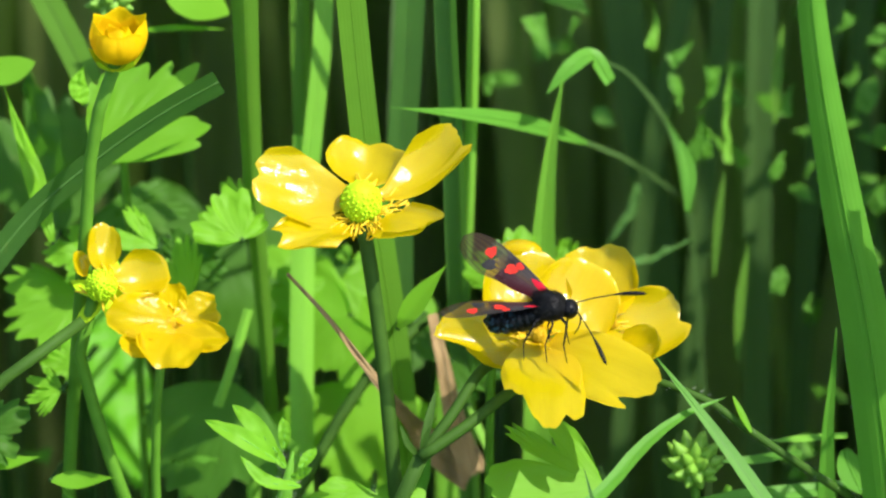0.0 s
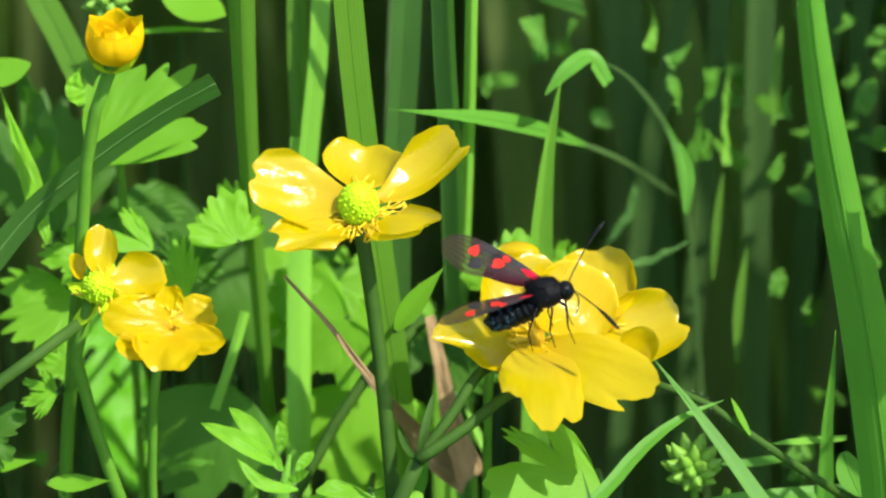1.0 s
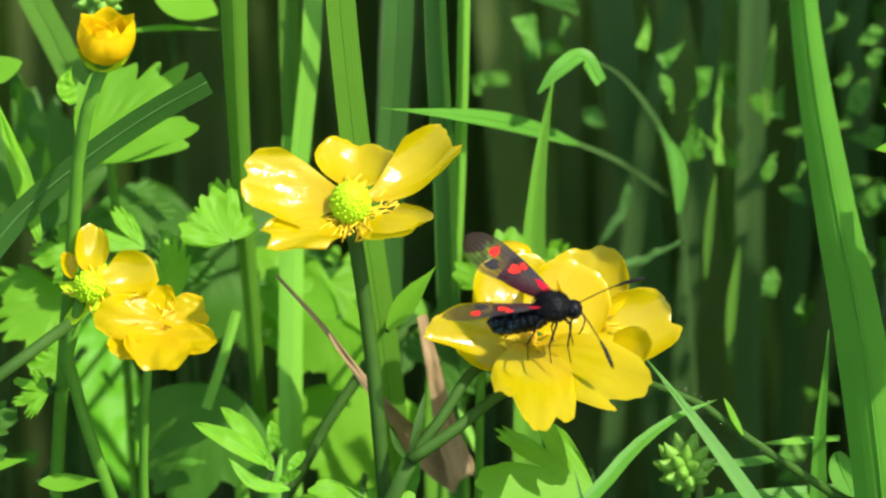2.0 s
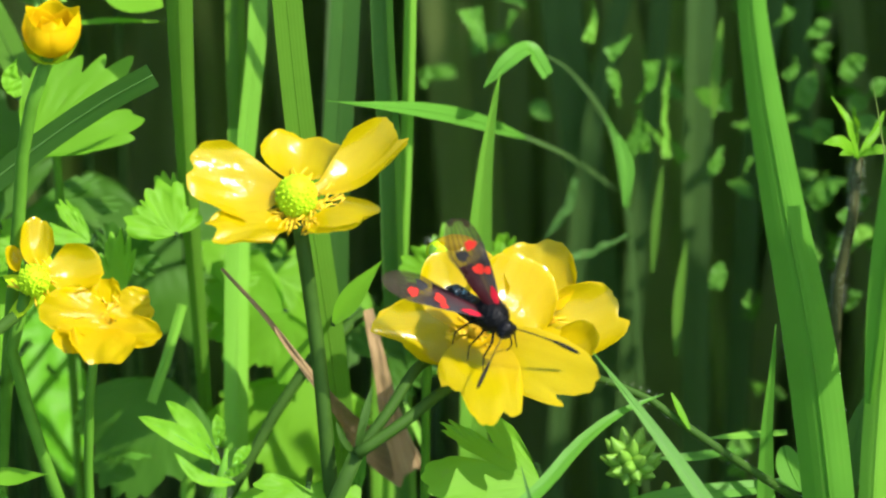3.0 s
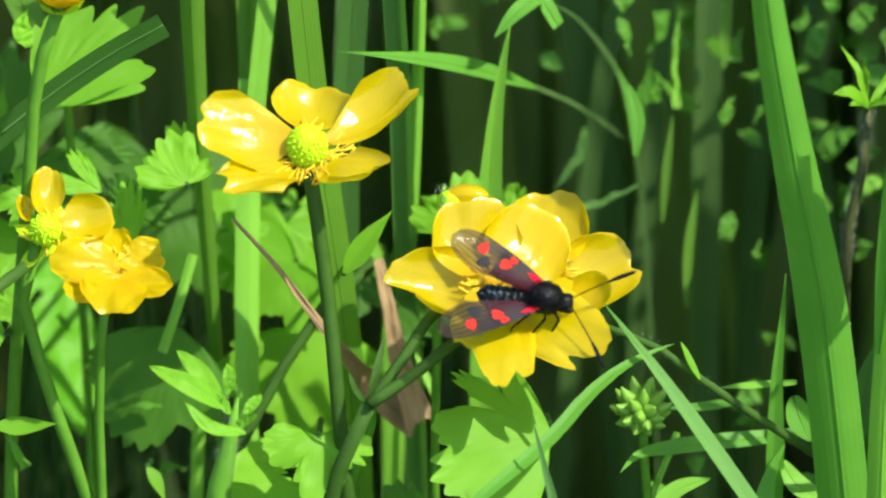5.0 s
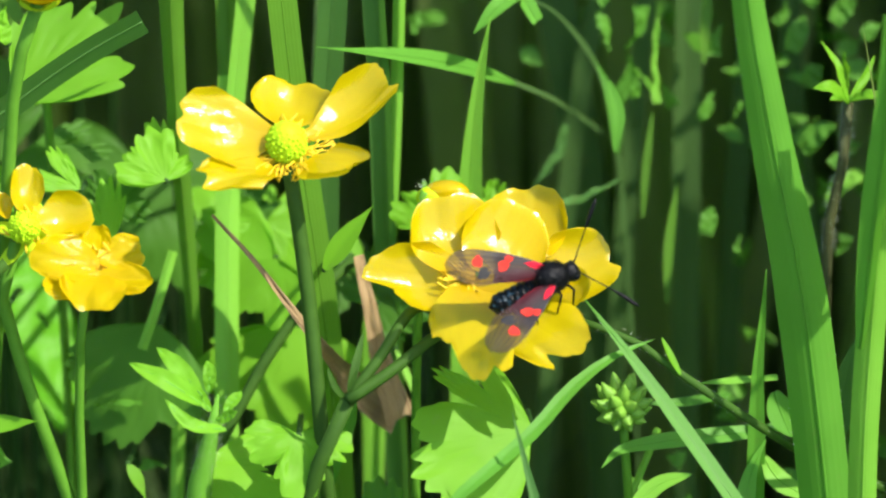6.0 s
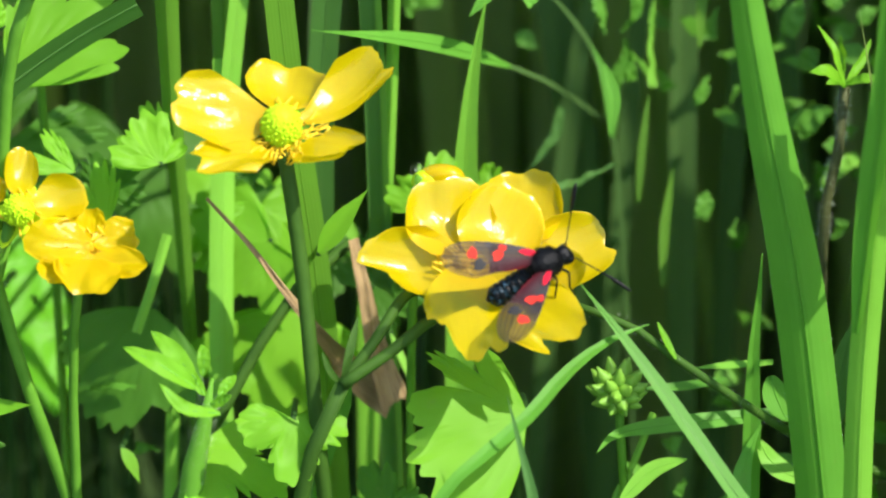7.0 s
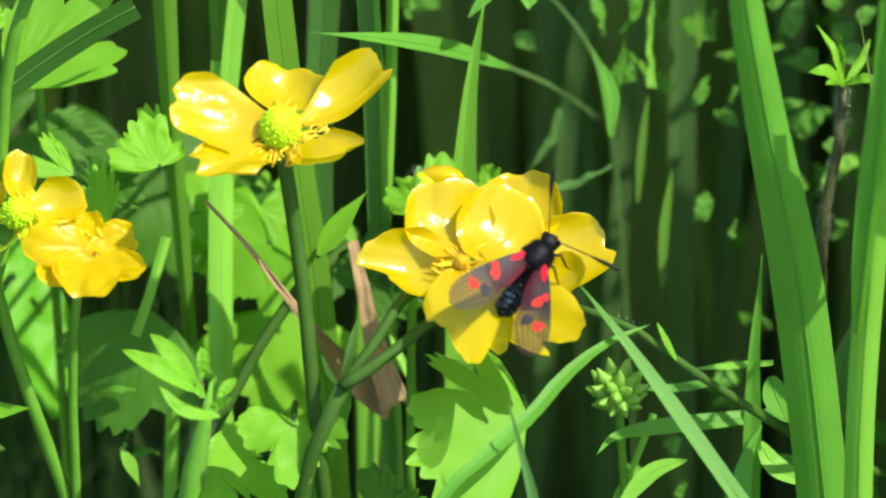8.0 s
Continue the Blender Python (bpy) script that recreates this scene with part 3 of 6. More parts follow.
grass_blade([(0.00892, -0.02369, 0.13571), (0.01533, -0.01916, 0.14071), (0.02033, -0.01557, 0.14367), (0.02539, -0.01048, 0.14749), (0.03044, -0.00706, 0.1501), (0.03587, -0.00429, 0.15129)], 1.9, "bright grass leaf with a grooved middle", profile="grass", fold=0.4, face=Vector((-0.1, -0.6, 0.8)))
grass_blade([(0.0494, 0.0052, 0.1315), (0.0494, 0.0053, 0.1420), (0.0499, 0.0054, 0.1500), (0.0502, 0.0054, 0.1564)], 2.3, "narrow grass tip standing beside broad blade", profile="spear", fold=0.4)
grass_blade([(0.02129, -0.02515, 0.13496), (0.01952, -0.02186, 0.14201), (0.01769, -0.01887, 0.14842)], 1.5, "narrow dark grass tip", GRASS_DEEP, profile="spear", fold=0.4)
grass_blade([(-0.0609, 0.0085, 0.1598), (-0.0522, 0.0130, 0.1696), (-0.0436, 0.0170, 0.1757), (-0.0357, 0.0193, 0.1806), (-0.0288, 0.0209, 0.1841)], 6.0, "green grass leaf bent across the stems, darkened for its shaded side", GRASS_DEEP, root=False, profile="strip", fold=0.15, face=Vector((0.5, -0.75, -0.43)))
grass_blade([(-0.04637, 0.04721, 0.17183), (-0.04981, 0.05188, 0.17709), (-0.05475, 0.05749, 0.18441)], 3.8, "broad grass leaf in half shade", GRASS_MID, root=False, profile="strip", fold=0.2)

# at the far right
grass_blade([(0.0618, -0.0145, 0.1319), (0.0618, -0.0145, 0.1423), (0.0622, -0.0144, 0.1549), (0.0635, -0.0145, 0.1784), (0.0645, -0.0147, 0.1999)], 3.6, "green grass stalk wrapped in its sheath", GRASS_PALE, profile="strip", fold=-0.6)
grass_blade([(0.0609, -0.0162, 0.1558), (0.0614, -0.0162, 0.1621), (0.0624, -0.0163, 0.1754), (0.0633, -0.0164, 0.1870), (0.0636, -0.0166, 0.2023)], 3.4, "pointed grass leaf folded round its stalk", GRASS, root=False, profile="ovate", fold=0.7, face=FACE_LEFT)
grass_blade([(0.0603, 0.0141, 0.1262), (0.0611, 0.0142, 0.1343), (0.0625, 0.0143, 0.1424)], 3.4, "short dark grass sheath", GRASS_DEEP, profile="ovate", fold=0.3)
grass_blade([(0.0700, 0.0123, 0.1271), (0.0688, 0.0127, 0.1642), (0.0677, 0.0127, 0.1894), (0.0668, 0.0126, 0.2065)], 3.0, "upright grass stalk at the margin", GRASS_MID, profile="strip", fold=0.4)
# low right, in the tangle
grass_blade([(0.0523, 0.0088, 0.1320), (0.0449, 0.0067, 0.1322), (0.0368, 0.0045, 0.1323), (0.0317, 0.0022, 0.1322), (0.0294, -0.0005, 0.1311)], 2.3, "level grass leaf banded with shadows", GRASS, root=False, profile="grass", fold=0.2, face=Vector((0, -0.6, 0.8)))
grass_blade([(0.0315, 0.0054, 0.1200), (0.0341, 0.0075, 0.1246), (0.0371, 0.0115, 0.1308)], 0.9, "thin hairy grass stalk", GRASS_PALE, profile="strip", fold=-0.5)
grass_blade([(0.0520, 0.0062, 0.1407), (0.0476, 0.0061, 0.1404), (0.0418, 0.0059, 0.1400)], 1.0, "thin level grass leaf", GRASS_PALE, root=False, profile="grass", fold=0.2, face=Vector((0, -0.6, 0.8)))
grass_blade([(0.0465, 0.0125, 0.1352), (0.0414, 0.0121, 0.1344), (0.0355, 0.0110, 0.1345)], 1.3, "short lit grass leaf", GRASS, root=False, profile="ovate", fold=0.2, face=Vector((0, -0.6, 0.8)))
grass_blade([(0.0477, 0.0006, 0.1240), (0.0488, 0.0031, 0.1293), (0.0506, 0.0046, 0.1326)], 3.0, "lit grass leaf with fine hairs", GRASS, profile="spear", fold=0.2, face=Vector((0, -0.6, 0.8)))
grass_blade([(0.0504, 0.0055, 0.1297), (0.0522, 0.0043, 0.1271), (0.0565, 0.0023, 0.1252)], 2.8, "grass leaf lying in sun", GRASS_PALE, root=False, profile="ovate", fold=0.2, face=Vector((0, -0.6, 0.8)))
grass_blade([(0.0517, 0.0072, 0.1382), (0.0524, 0.0062, 0.1359), (0.0539, 0.0048, 0.1329)], 3.6, "broad lit grass leaf behind the tip", GRASS, root=False, profile="ovate", fold=0.2, face=Vector((0, -0.6, 0.8)))
grass_blade([(0.0323, -0.0041, 0.1257), (0.0366, -0.0023, 0.1296), (0.0409, -0.0026, 0.1314)], 2.4, "yellowish lit grass leaf low down", GRASS_PALE, root=False, profile="ovate", fold=0.2, face=Vector((0, -0.6, 0.8)))
grass_blade([(0.0393, 0.0444, 0.1328), (0.0396, 0.0476, 0.1396), (0.0407, 0.0511, 0.1471)], 1.3, "sunlit sliver of a grass blade", GRASS_MID, root=False, profile="ovate", fold=0.3)
grass_blade([(0.0362, 0.0510, 0.1421), (0.0367, 0.0539, 0.1483), (0.0376, 0.0571, 0.1551)], 1.1, "thin sunlit grass blade between stems", GRASS_MID, root=False, profile="ovate", fold=0.3)
grass_blade([(0.0444, 0.0614, 0.1598), (0.0447, 0.0643, 0.1659), (0.0455, 0.0672, 0.1721)], 1.4, "pale lit grass blade far back", GRASS_MID, root=False, profile="ovate", fold=0.3)
grass_blade([(0.03276, 0.05277, 0.15061), (0.03253, 0.05493, 0.15525), (0.03133, 0.05668, 0.15901), (0.02955, 0.05919, 0.16201)], 1.9, "lit leaf blade between dark stems", GRASS, root=False, profile="lance", fold=0.3)
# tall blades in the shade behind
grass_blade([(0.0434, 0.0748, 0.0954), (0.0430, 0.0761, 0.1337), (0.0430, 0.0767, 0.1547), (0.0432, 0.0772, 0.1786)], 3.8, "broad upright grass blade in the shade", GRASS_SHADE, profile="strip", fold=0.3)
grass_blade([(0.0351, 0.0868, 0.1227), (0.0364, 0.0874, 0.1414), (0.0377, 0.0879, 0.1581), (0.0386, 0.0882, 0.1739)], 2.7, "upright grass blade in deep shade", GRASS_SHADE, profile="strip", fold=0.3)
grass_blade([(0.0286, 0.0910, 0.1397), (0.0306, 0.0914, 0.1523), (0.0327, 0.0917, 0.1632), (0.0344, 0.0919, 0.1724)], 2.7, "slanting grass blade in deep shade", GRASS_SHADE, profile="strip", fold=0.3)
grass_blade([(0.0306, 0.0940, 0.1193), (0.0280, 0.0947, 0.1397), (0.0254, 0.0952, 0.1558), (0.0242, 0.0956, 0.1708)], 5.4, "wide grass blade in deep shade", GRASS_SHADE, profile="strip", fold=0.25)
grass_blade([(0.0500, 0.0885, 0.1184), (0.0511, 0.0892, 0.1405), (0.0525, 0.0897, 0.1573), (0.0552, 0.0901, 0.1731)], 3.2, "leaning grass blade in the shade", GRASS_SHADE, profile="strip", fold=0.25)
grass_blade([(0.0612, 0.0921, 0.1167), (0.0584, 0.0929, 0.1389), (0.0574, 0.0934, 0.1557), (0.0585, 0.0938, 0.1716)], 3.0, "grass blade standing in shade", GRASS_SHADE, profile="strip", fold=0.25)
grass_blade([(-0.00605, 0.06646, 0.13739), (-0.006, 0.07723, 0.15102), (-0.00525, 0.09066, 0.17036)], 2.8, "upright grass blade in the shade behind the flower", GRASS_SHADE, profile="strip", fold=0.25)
# lower middle
grass_blade([(0.0003, 0.0433, 0.1020), (0.0002, 0.0436, 0.1129), (0.0000, 0.0438, 0.1230), (0.0005, 0.0442, 0.1362)], 2.1, "pale green grass stalk under the flowers", GRASS_PALE, profile="strip", fold=-0.3, face=Vector((0.4, -0.8, 0.4)))
grass_blade([(0.0041, 0.0433, 0.1020), (0.0041, 0.0436, 0.1129), (0.0036, 0.0438, 0.1230), (0.0027, 0.0442, 0.1362)], 1.9, "pale grass stalk in half shade", GRASS_PALE, profile="strip", fold=-0.3, face=Vector((0.4, -0.8, 0.4)))
grass_blade([(-0.0062, 0.0068, 0.1208), (-0.0032, 0.0079, 0.1310), (-0.0023, 0.0079, 0.1334), (-0.0016, 0.0089, 0.1386)], 1.5, "narrow light grass leaf", GRASS, profile="grass", fold=0.2)
grass_blade([(-0.0294, 0.0221, 0.1370), (-0.0274, 0.0246, 0.1423), (-0.0254, 0.0275, 0.1485)], 1.3, "pale slanting stalk in the shade", GRASS_PALE, root=False, profile="strip", fold=-0.5)
grass_blade([(-0.0253, 0.0264, 0.1116), (-0.0249, 0.0267, 0.1240), (-0.0246, 0.0268, 0.1330)], 1.8, "pale stalk low in the grass", GRASS_PALE, profile="strip", fold=-0.5)


# ---- leaves ----
def buttercup_leaf(stalk, tip, label, lobes, face=Vector((0.15, -0.6, 0.78)), material=LEAF, seed=0, **how):
    base = Vector(stalk)
    foot = Vector((base.x * 0.97, base.y + 0.085, 0.0))
    ob = thing("buttercup_leaf", foot, label, "leaf", "buttercup leaves")
    bm = bmesh.new()
    lobed_leaf(bm, base, tip, face, lobes, seed=seed, **how)
    part("blade", shift(bm, foot), material, ob)
    bm = bmesh.new()
    tube(bm, [foot, foot.lerp(base, 0.5) + Vector((0, 0.022, 0.012)), base + Vector((0, 0.045, -0.022)), base], 0.5, 16, 7, 0.4)
    part("leaf_stalk", shift(bm, foot), STALK, ob)
    return ob


THREE = [(-62, 44, 0.8), (0, 40, 1.0), (62, 44, 0.8)]
WIDE = [(-78, 50, 0.85), (0, 46, 1.0), (78, 50, 0.85)]
FINGERS = [(-48, 22, 0.9), (-14, 20, 1.0), (22, 20, 1.0), (56, 22, 0.8)]
FAN = [(-100, 40, 0.75), (-50, 36, 0.95), (0, 36, 1.0), (50, 36, 0.95), (100, 40, 0.75)]
BROAD = [(-95, 60, 0.9), (-35, 50, 1.0), (35, 50, 1.0), (95, 60, 0.9)]
# beside and under the bud
buttercup_leaf((-0.04489, 0.0246, 0.17066), (-0.03534, 0.03198, 0.18174), "bright green deeply cut buttercup leaf", [(-30, 20, 0.75), (-9, 21, 0.92), (9, 20, 1.16), (36, 19, 0.96), (22, 20, 0.78)], teeth=4, depth=0.2, dome=0.05, seed=1)
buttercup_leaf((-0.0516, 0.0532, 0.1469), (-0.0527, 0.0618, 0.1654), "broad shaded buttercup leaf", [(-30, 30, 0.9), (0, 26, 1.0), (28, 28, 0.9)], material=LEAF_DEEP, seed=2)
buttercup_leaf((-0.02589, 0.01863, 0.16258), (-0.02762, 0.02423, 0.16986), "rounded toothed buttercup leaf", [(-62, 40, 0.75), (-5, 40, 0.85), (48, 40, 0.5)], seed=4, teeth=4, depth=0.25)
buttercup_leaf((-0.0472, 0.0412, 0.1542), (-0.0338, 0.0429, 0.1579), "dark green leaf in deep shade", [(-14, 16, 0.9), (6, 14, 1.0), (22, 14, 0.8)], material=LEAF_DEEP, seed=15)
buttercup_leaf((-0.0369, 0.0236, 0.1591), (-0.0434, 0.0245, 0.1635), "sunlit leaf behind the fading flower", [(-20, 22, 1.0), (25, 24, 0.9)], seed=16)
buttercup_leaf((-0.0332, 0.0214, 0.1520), (-0.0354, 0.0253, 0.1603), "mid-green leaf behind the weathered flower", [(-24, 26, 0.9), (16, 26, 1.0)], seed=17)
# round the fading flower
buttercup_leaf((-0.0475, 0.0284, 0.1504), (-0.0577, 0.0253, 0.1485), "dull lobed buttercup leaf with holes", [(-48, 34, 0.9), (-8, 34, 1.0), (34, 32, 0.95)], material=LEAF, seed=8)
buttercup_leaf((-0.0467, 0.0287, 0.1559), (-0.0521, 0.0281, 0.1570), "small toothed leaf behind the stem", WIDE, seed=18)
buttercup_leaf((-0.0465, 0.0201, 0.1445), (-0.0523, 0.0192, 0.1449), "small sunlit leaf lobe", THREE, seed=19)
buttercup_leaf((-0.0486, 0.0033, 0.1486), (-0.0537, 0.0033, 0.1486), "small bright cut leaf beside stems", FINGERS, seed=20)
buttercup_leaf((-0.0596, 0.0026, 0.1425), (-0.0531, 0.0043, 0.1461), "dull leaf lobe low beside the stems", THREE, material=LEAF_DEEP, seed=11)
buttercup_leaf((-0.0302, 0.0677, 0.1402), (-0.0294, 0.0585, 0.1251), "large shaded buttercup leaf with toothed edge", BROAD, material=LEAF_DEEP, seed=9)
buttercup_leaf((-0.0272, 0.0264, 0.1385), (-0.0345, 0.0181, 0.1253), "toothed leaf spread low down, darkened for shade", [(-40, 36, 0.8), (0, 34, 1.0), (35, 34, 0.8)], material=LEAF_DEEP, teeth=9, depth=0.1, seed=21)
# behind the open flower's stem
buttercup_leaf((-0.0122, 0.0361, 0.1434), (-0.0222, 0.0349, 0.1407), "broad sunlit buttercup leaf", [(-85, 50, 0.95), (-20, 46, 1.0), (50, 50, 1.15)], face=Vector((0.2, -0.75, 0.6)), seed=3, depth=0.2)
buttercup_leaf((-0.0145, 0.0422, 0.1422), (-0.0228, 0.0457, 0.1496), "sunlit leaf behind the open flower", WIDE, seed=33)
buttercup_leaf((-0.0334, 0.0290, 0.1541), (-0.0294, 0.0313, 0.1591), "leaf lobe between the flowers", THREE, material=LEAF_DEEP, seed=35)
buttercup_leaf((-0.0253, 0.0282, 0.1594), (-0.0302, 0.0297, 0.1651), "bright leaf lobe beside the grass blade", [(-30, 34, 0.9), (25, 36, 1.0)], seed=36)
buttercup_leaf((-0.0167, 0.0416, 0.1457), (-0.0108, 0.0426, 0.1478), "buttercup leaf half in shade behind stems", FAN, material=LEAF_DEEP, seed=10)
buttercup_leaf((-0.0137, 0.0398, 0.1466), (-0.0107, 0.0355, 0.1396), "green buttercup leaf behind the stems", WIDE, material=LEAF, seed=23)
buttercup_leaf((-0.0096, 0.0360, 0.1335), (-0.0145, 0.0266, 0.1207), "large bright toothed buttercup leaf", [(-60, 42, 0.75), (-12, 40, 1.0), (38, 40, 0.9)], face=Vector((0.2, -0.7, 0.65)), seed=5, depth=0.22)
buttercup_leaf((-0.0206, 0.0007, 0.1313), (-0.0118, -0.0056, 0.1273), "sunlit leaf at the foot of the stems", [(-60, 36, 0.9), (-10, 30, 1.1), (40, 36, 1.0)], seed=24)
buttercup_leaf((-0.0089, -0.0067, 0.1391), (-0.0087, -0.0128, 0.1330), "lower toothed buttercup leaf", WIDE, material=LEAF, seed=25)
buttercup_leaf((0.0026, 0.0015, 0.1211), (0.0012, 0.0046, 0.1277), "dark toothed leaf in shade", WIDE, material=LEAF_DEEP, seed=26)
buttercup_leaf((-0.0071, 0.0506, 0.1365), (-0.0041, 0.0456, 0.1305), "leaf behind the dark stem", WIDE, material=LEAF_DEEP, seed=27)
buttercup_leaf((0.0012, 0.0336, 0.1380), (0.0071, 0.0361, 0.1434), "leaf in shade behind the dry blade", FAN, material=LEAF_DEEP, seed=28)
# under the pair of flowers
buttercup_leaf((0.02054, -0.00642, 0.13962), (0.007, -0.013, 0.13734), "large bright toothed buttercup leaf under the flower", [(-31, 30, 1.2), (0, 27, 1.12), (24, 24, 1.02), (54, 11, 1.0), (76, 18, 0.72)], face=Vector((0.2, -0.7, 0.68)), seed=6, depth=0.13, teeth=6, dome=0.06, steps=150)
buttercup_leaf((0.0086, 0.0290, 0.1517), (0.0104, 0.0321, 0.1584), "toothed leaf behind the flower", WIDE, material=LEAF, seed=12)
buttercup_leaf((0.0161, 0.0387, 0.1488), (0.0168, 0.0405, 0.1528), "small leaf behind the yellow petals", WIDE, material=LEAF, seed=31)


def simple_leaf(points, width, label, material=LEAF, face=Vector((0.15, -0.6, 0.78)), profile="lance", **how):
    pts = [Vector(p) for p in points]
    foot = Vector(to_ground(pts[0], 0, 0.085))
    ob = thing("leaf", foot, label, "leaf", "leaves")
    bm = bmesh.new()
    ribbon(bm, pts, width, face, profile=profile, n=24, nv=8, **how)
    part("blade", shift(bm, foot), material, ob)
    bm = bmesh.new()
    tube(bm, [foot, foot.lerp(pts[0], 0.5) + Vector((0, 0.022, 0.012)), pts[0] + Vector((0, 0.045, -0.022)), pts[0]], 0.4, 16, 6)
    part("leaf_stalk", shift(bm, foot), STALK, ob)
    return ob


simple_leaf([(-0.04752, 0.05829, 0.13406), (-0.04325, 0.05183, 0.12493), (-0.04093, 0.04343, 0.11402)], 9.0, "long bright green leaf with pale scars", LEAF_SCARRED, profile="ovate", fold=0.12, wave=0.8)
simple_leaf([(-0.0503, 0.0185, 0.1623), (-0.0532, 0.0228, 0.1715), (-0.0566, 0.0271, 0.1807)], 2.8, "narrow leaf lobe with a lit edge", fold=0.2, wave=0.6)
simple_leaf([(-0.0359, 0.0520, 0.1868), (-0.0325, 0.0482, 0.1835), (-0.0280, 0.0456, 0.1826)], 6.5, "rounded bright green leaf in sun", profile="ovate", fold=0.1)
simple_leaf([(-0.0403, 0.0484, 0.1790), (-0.0344, 0.0485, 0.1794), (-0.0277, 0.0484, 0.1792)], 0.9, "thin pale grass leaf lying level", fold=0.1)
simple_leaf([(-0.0057, 0.0066, 0.1558), (-0.0025, 0.0076, 0.1602), (0.0006, 0.0083, 0.1641)], 2.9, "small pointed green leaf", fold=0.45)
simple_leaf([(-0.0502, 0.0011, 0.1368), (-0.0459, 0.0011, 0.1368), (-0.0419, 0.0003, 0.1376)], 2.6, "narrow bright leaf low down", fold=0.2)
simple_leaf([(-0.0596, 0.0018, 0.1385), (-0.0553, 0.0021, 0.1389), (-0.0513, 0.0024, 0.1396)], 2.0, "narrow lit leaf near the ground", fold=0.2)
simple_leaf([(-0.0311, 0.0105, 0.1263), (-0.0300, 0.0098, 0.1247), (-0.0287, 0.0085, 0.1220)], 1.8, "small lit leaf in the dark", fold=0.2)
simple_leaf([(0.0034, 0.0311, 0.1326), (0.0051, 0.0295, 0.1292), (0.0071, 0.0273, 0.1245)], 1.0, "thin yellow-green stalk leaf", GRASS_PALE, fold=0.2)
simple_leaf([(-0.0010, 0.0379, 0.1425), (-0.0022, 0.0389, 0.1445), (-0.0029, 0.0400, 0.1469)], 2.0, "bright leaf behind the grass blade", fold=0.2)
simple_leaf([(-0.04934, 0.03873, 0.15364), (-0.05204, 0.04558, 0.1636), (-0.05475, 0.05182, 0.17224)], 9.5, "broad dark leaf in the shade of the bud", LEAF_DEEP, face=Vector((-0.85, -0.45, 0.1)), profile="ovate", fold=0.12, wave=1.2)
simple_leaf([(-0.04612, 0.02601, 0.1784), (-0.04699, 0.02708, 0.18071), (-0.04612, 0.02816, 0.18302)], 2.6, "small lit leaf lobe beside the bud's stem", fold=0.2, wave=0.5)
simple_leaf([(-0.06052, 0.03685, 0.178), (-0.0567, 0.03698, 0.17827), (-0.05303, 0.03747, 0.17934)], 4.2, "small rounded leaf in sun", profile="ovate", fold=0.1)
# a broad leaf added out of view beside the tall blade, to shade its middle
simple_leaf([(0.08471, -0.02602, 0.19945), (0.08341, -0.02642, 0.21145), (0.08211, -0.02682, 0.22295)], 10.0, "unseen broad leaf that shades the tall grass blade", LEAF_DEEP, face=Vector((0.5, -0.34, 0.8)), profile="ovate", fold=0.1)


def sun_leaf(a, b, width, material=LEAF_FAR, face=Vector((0.25, -0.6, 0.75))):
    """A small leaf that catches the sun between the far stems."""
    a, b = Vector(a), Vector(b)
    ob = thing("leaf", a, "small sunlit leaf between shaded grass stems", "leaf", "leaves")
    bm = bmesh.new()
    rng = random.Random(int(a.x * 1e6))
    side = (b - a).cross(Vector(face)) * rng.uniform(-0.2, 0.2)
    ends = [a, (a + b) / 2 + side, b] if rng.random() < 0.6 else [b, (a + b) / 2 + side, a]
    ribbon(bm, ends, width * rng.uniform(0.8, 1.1), face, 0.3, rng.choice(("spear", "spear", "grass", "lance")), 12, 6, twist=rng.uniform(-1.2, 1.2), wave=0.9, seed=width)
    part("blade", shift(bm, a), material, ob)
    bm = bmesh.new()
    tube(bm, [a, (a + b) / 2 + side, b], 0.09, 10, 5, 0.04)
    part("midrib", shift(bm, a), material, ob)


sun_leaf((0.0303, 0.0631, 0.1680), (0.0335, 0.0644, 0.1709), 2.2)
sun_leaf((0.0338, 0.0604, 0.1622), (0.0360, 0.0619, 0.1680), 3.0)
sun_leaf((0.0318, 0.0621, 0.1612), (0.0304, 0.0644, 0.1661), 2.4)
sun_leaf((0.0324, 0.0592, 0.1550), (0.0346, 0.0602, 0.1618), 3.2)
sun_leaf((0.0354, 0.0595, 0.1557), (0.0341, 0.0601, 0.1616), 2.0)
sun_leaf((0.0381, 0.0592, 0.1550), (0.0385, 0.0648, 0.1670), 1.4, GRASS_PALE)
sun_leaf((0.0277, 0.0657, 0.1690), (0.0283, 0.0682, 0.1743), 1.8, GRASS_PALE)
sun_leaf((0.0457, 0.0637, 0.1599), (0.0471, 0.0656, 0.1640), 2.2)
sun_leaf((0.0440, 0.0582, 0.1528), (0.0457, 0.0600, 0.1566), 2.4)
sun_leaf((0.0485, 0.0601, 0.1522), (0.0497, 0.0612, 0.1544), 1.4)
sun_leaf((0.0446, 0.0519, 0.1392), (0.0454, 0.0535, 0.1427), 2.4)
sun_leaf((0.0488, 0.0508, 0.1370), (0.0493, 0.0519, 0.1392), 1.2)
sun_leaf((0.0522, 0.0666, 0.1709), (0.0546, 0.0677, 0.1732), 2.2)
sun_leaf((0.0559, 0.0621, 0.1612), (0.0578, 0.0642, 0.1657), 2.8)
sun_leaf((0.0565, 0.0677, 0.1686), (0.0594, 0.0688, 0.1709), 2.0)
sun_leaf((0.0576, 0.0584, 0.1485), (0.0621, 0.0580, 0.1524), 3.0)
sun_leaf((0.0615, 0.0575, 0.1466), (0.0648, 0.0582, 0.1481), 2.2)
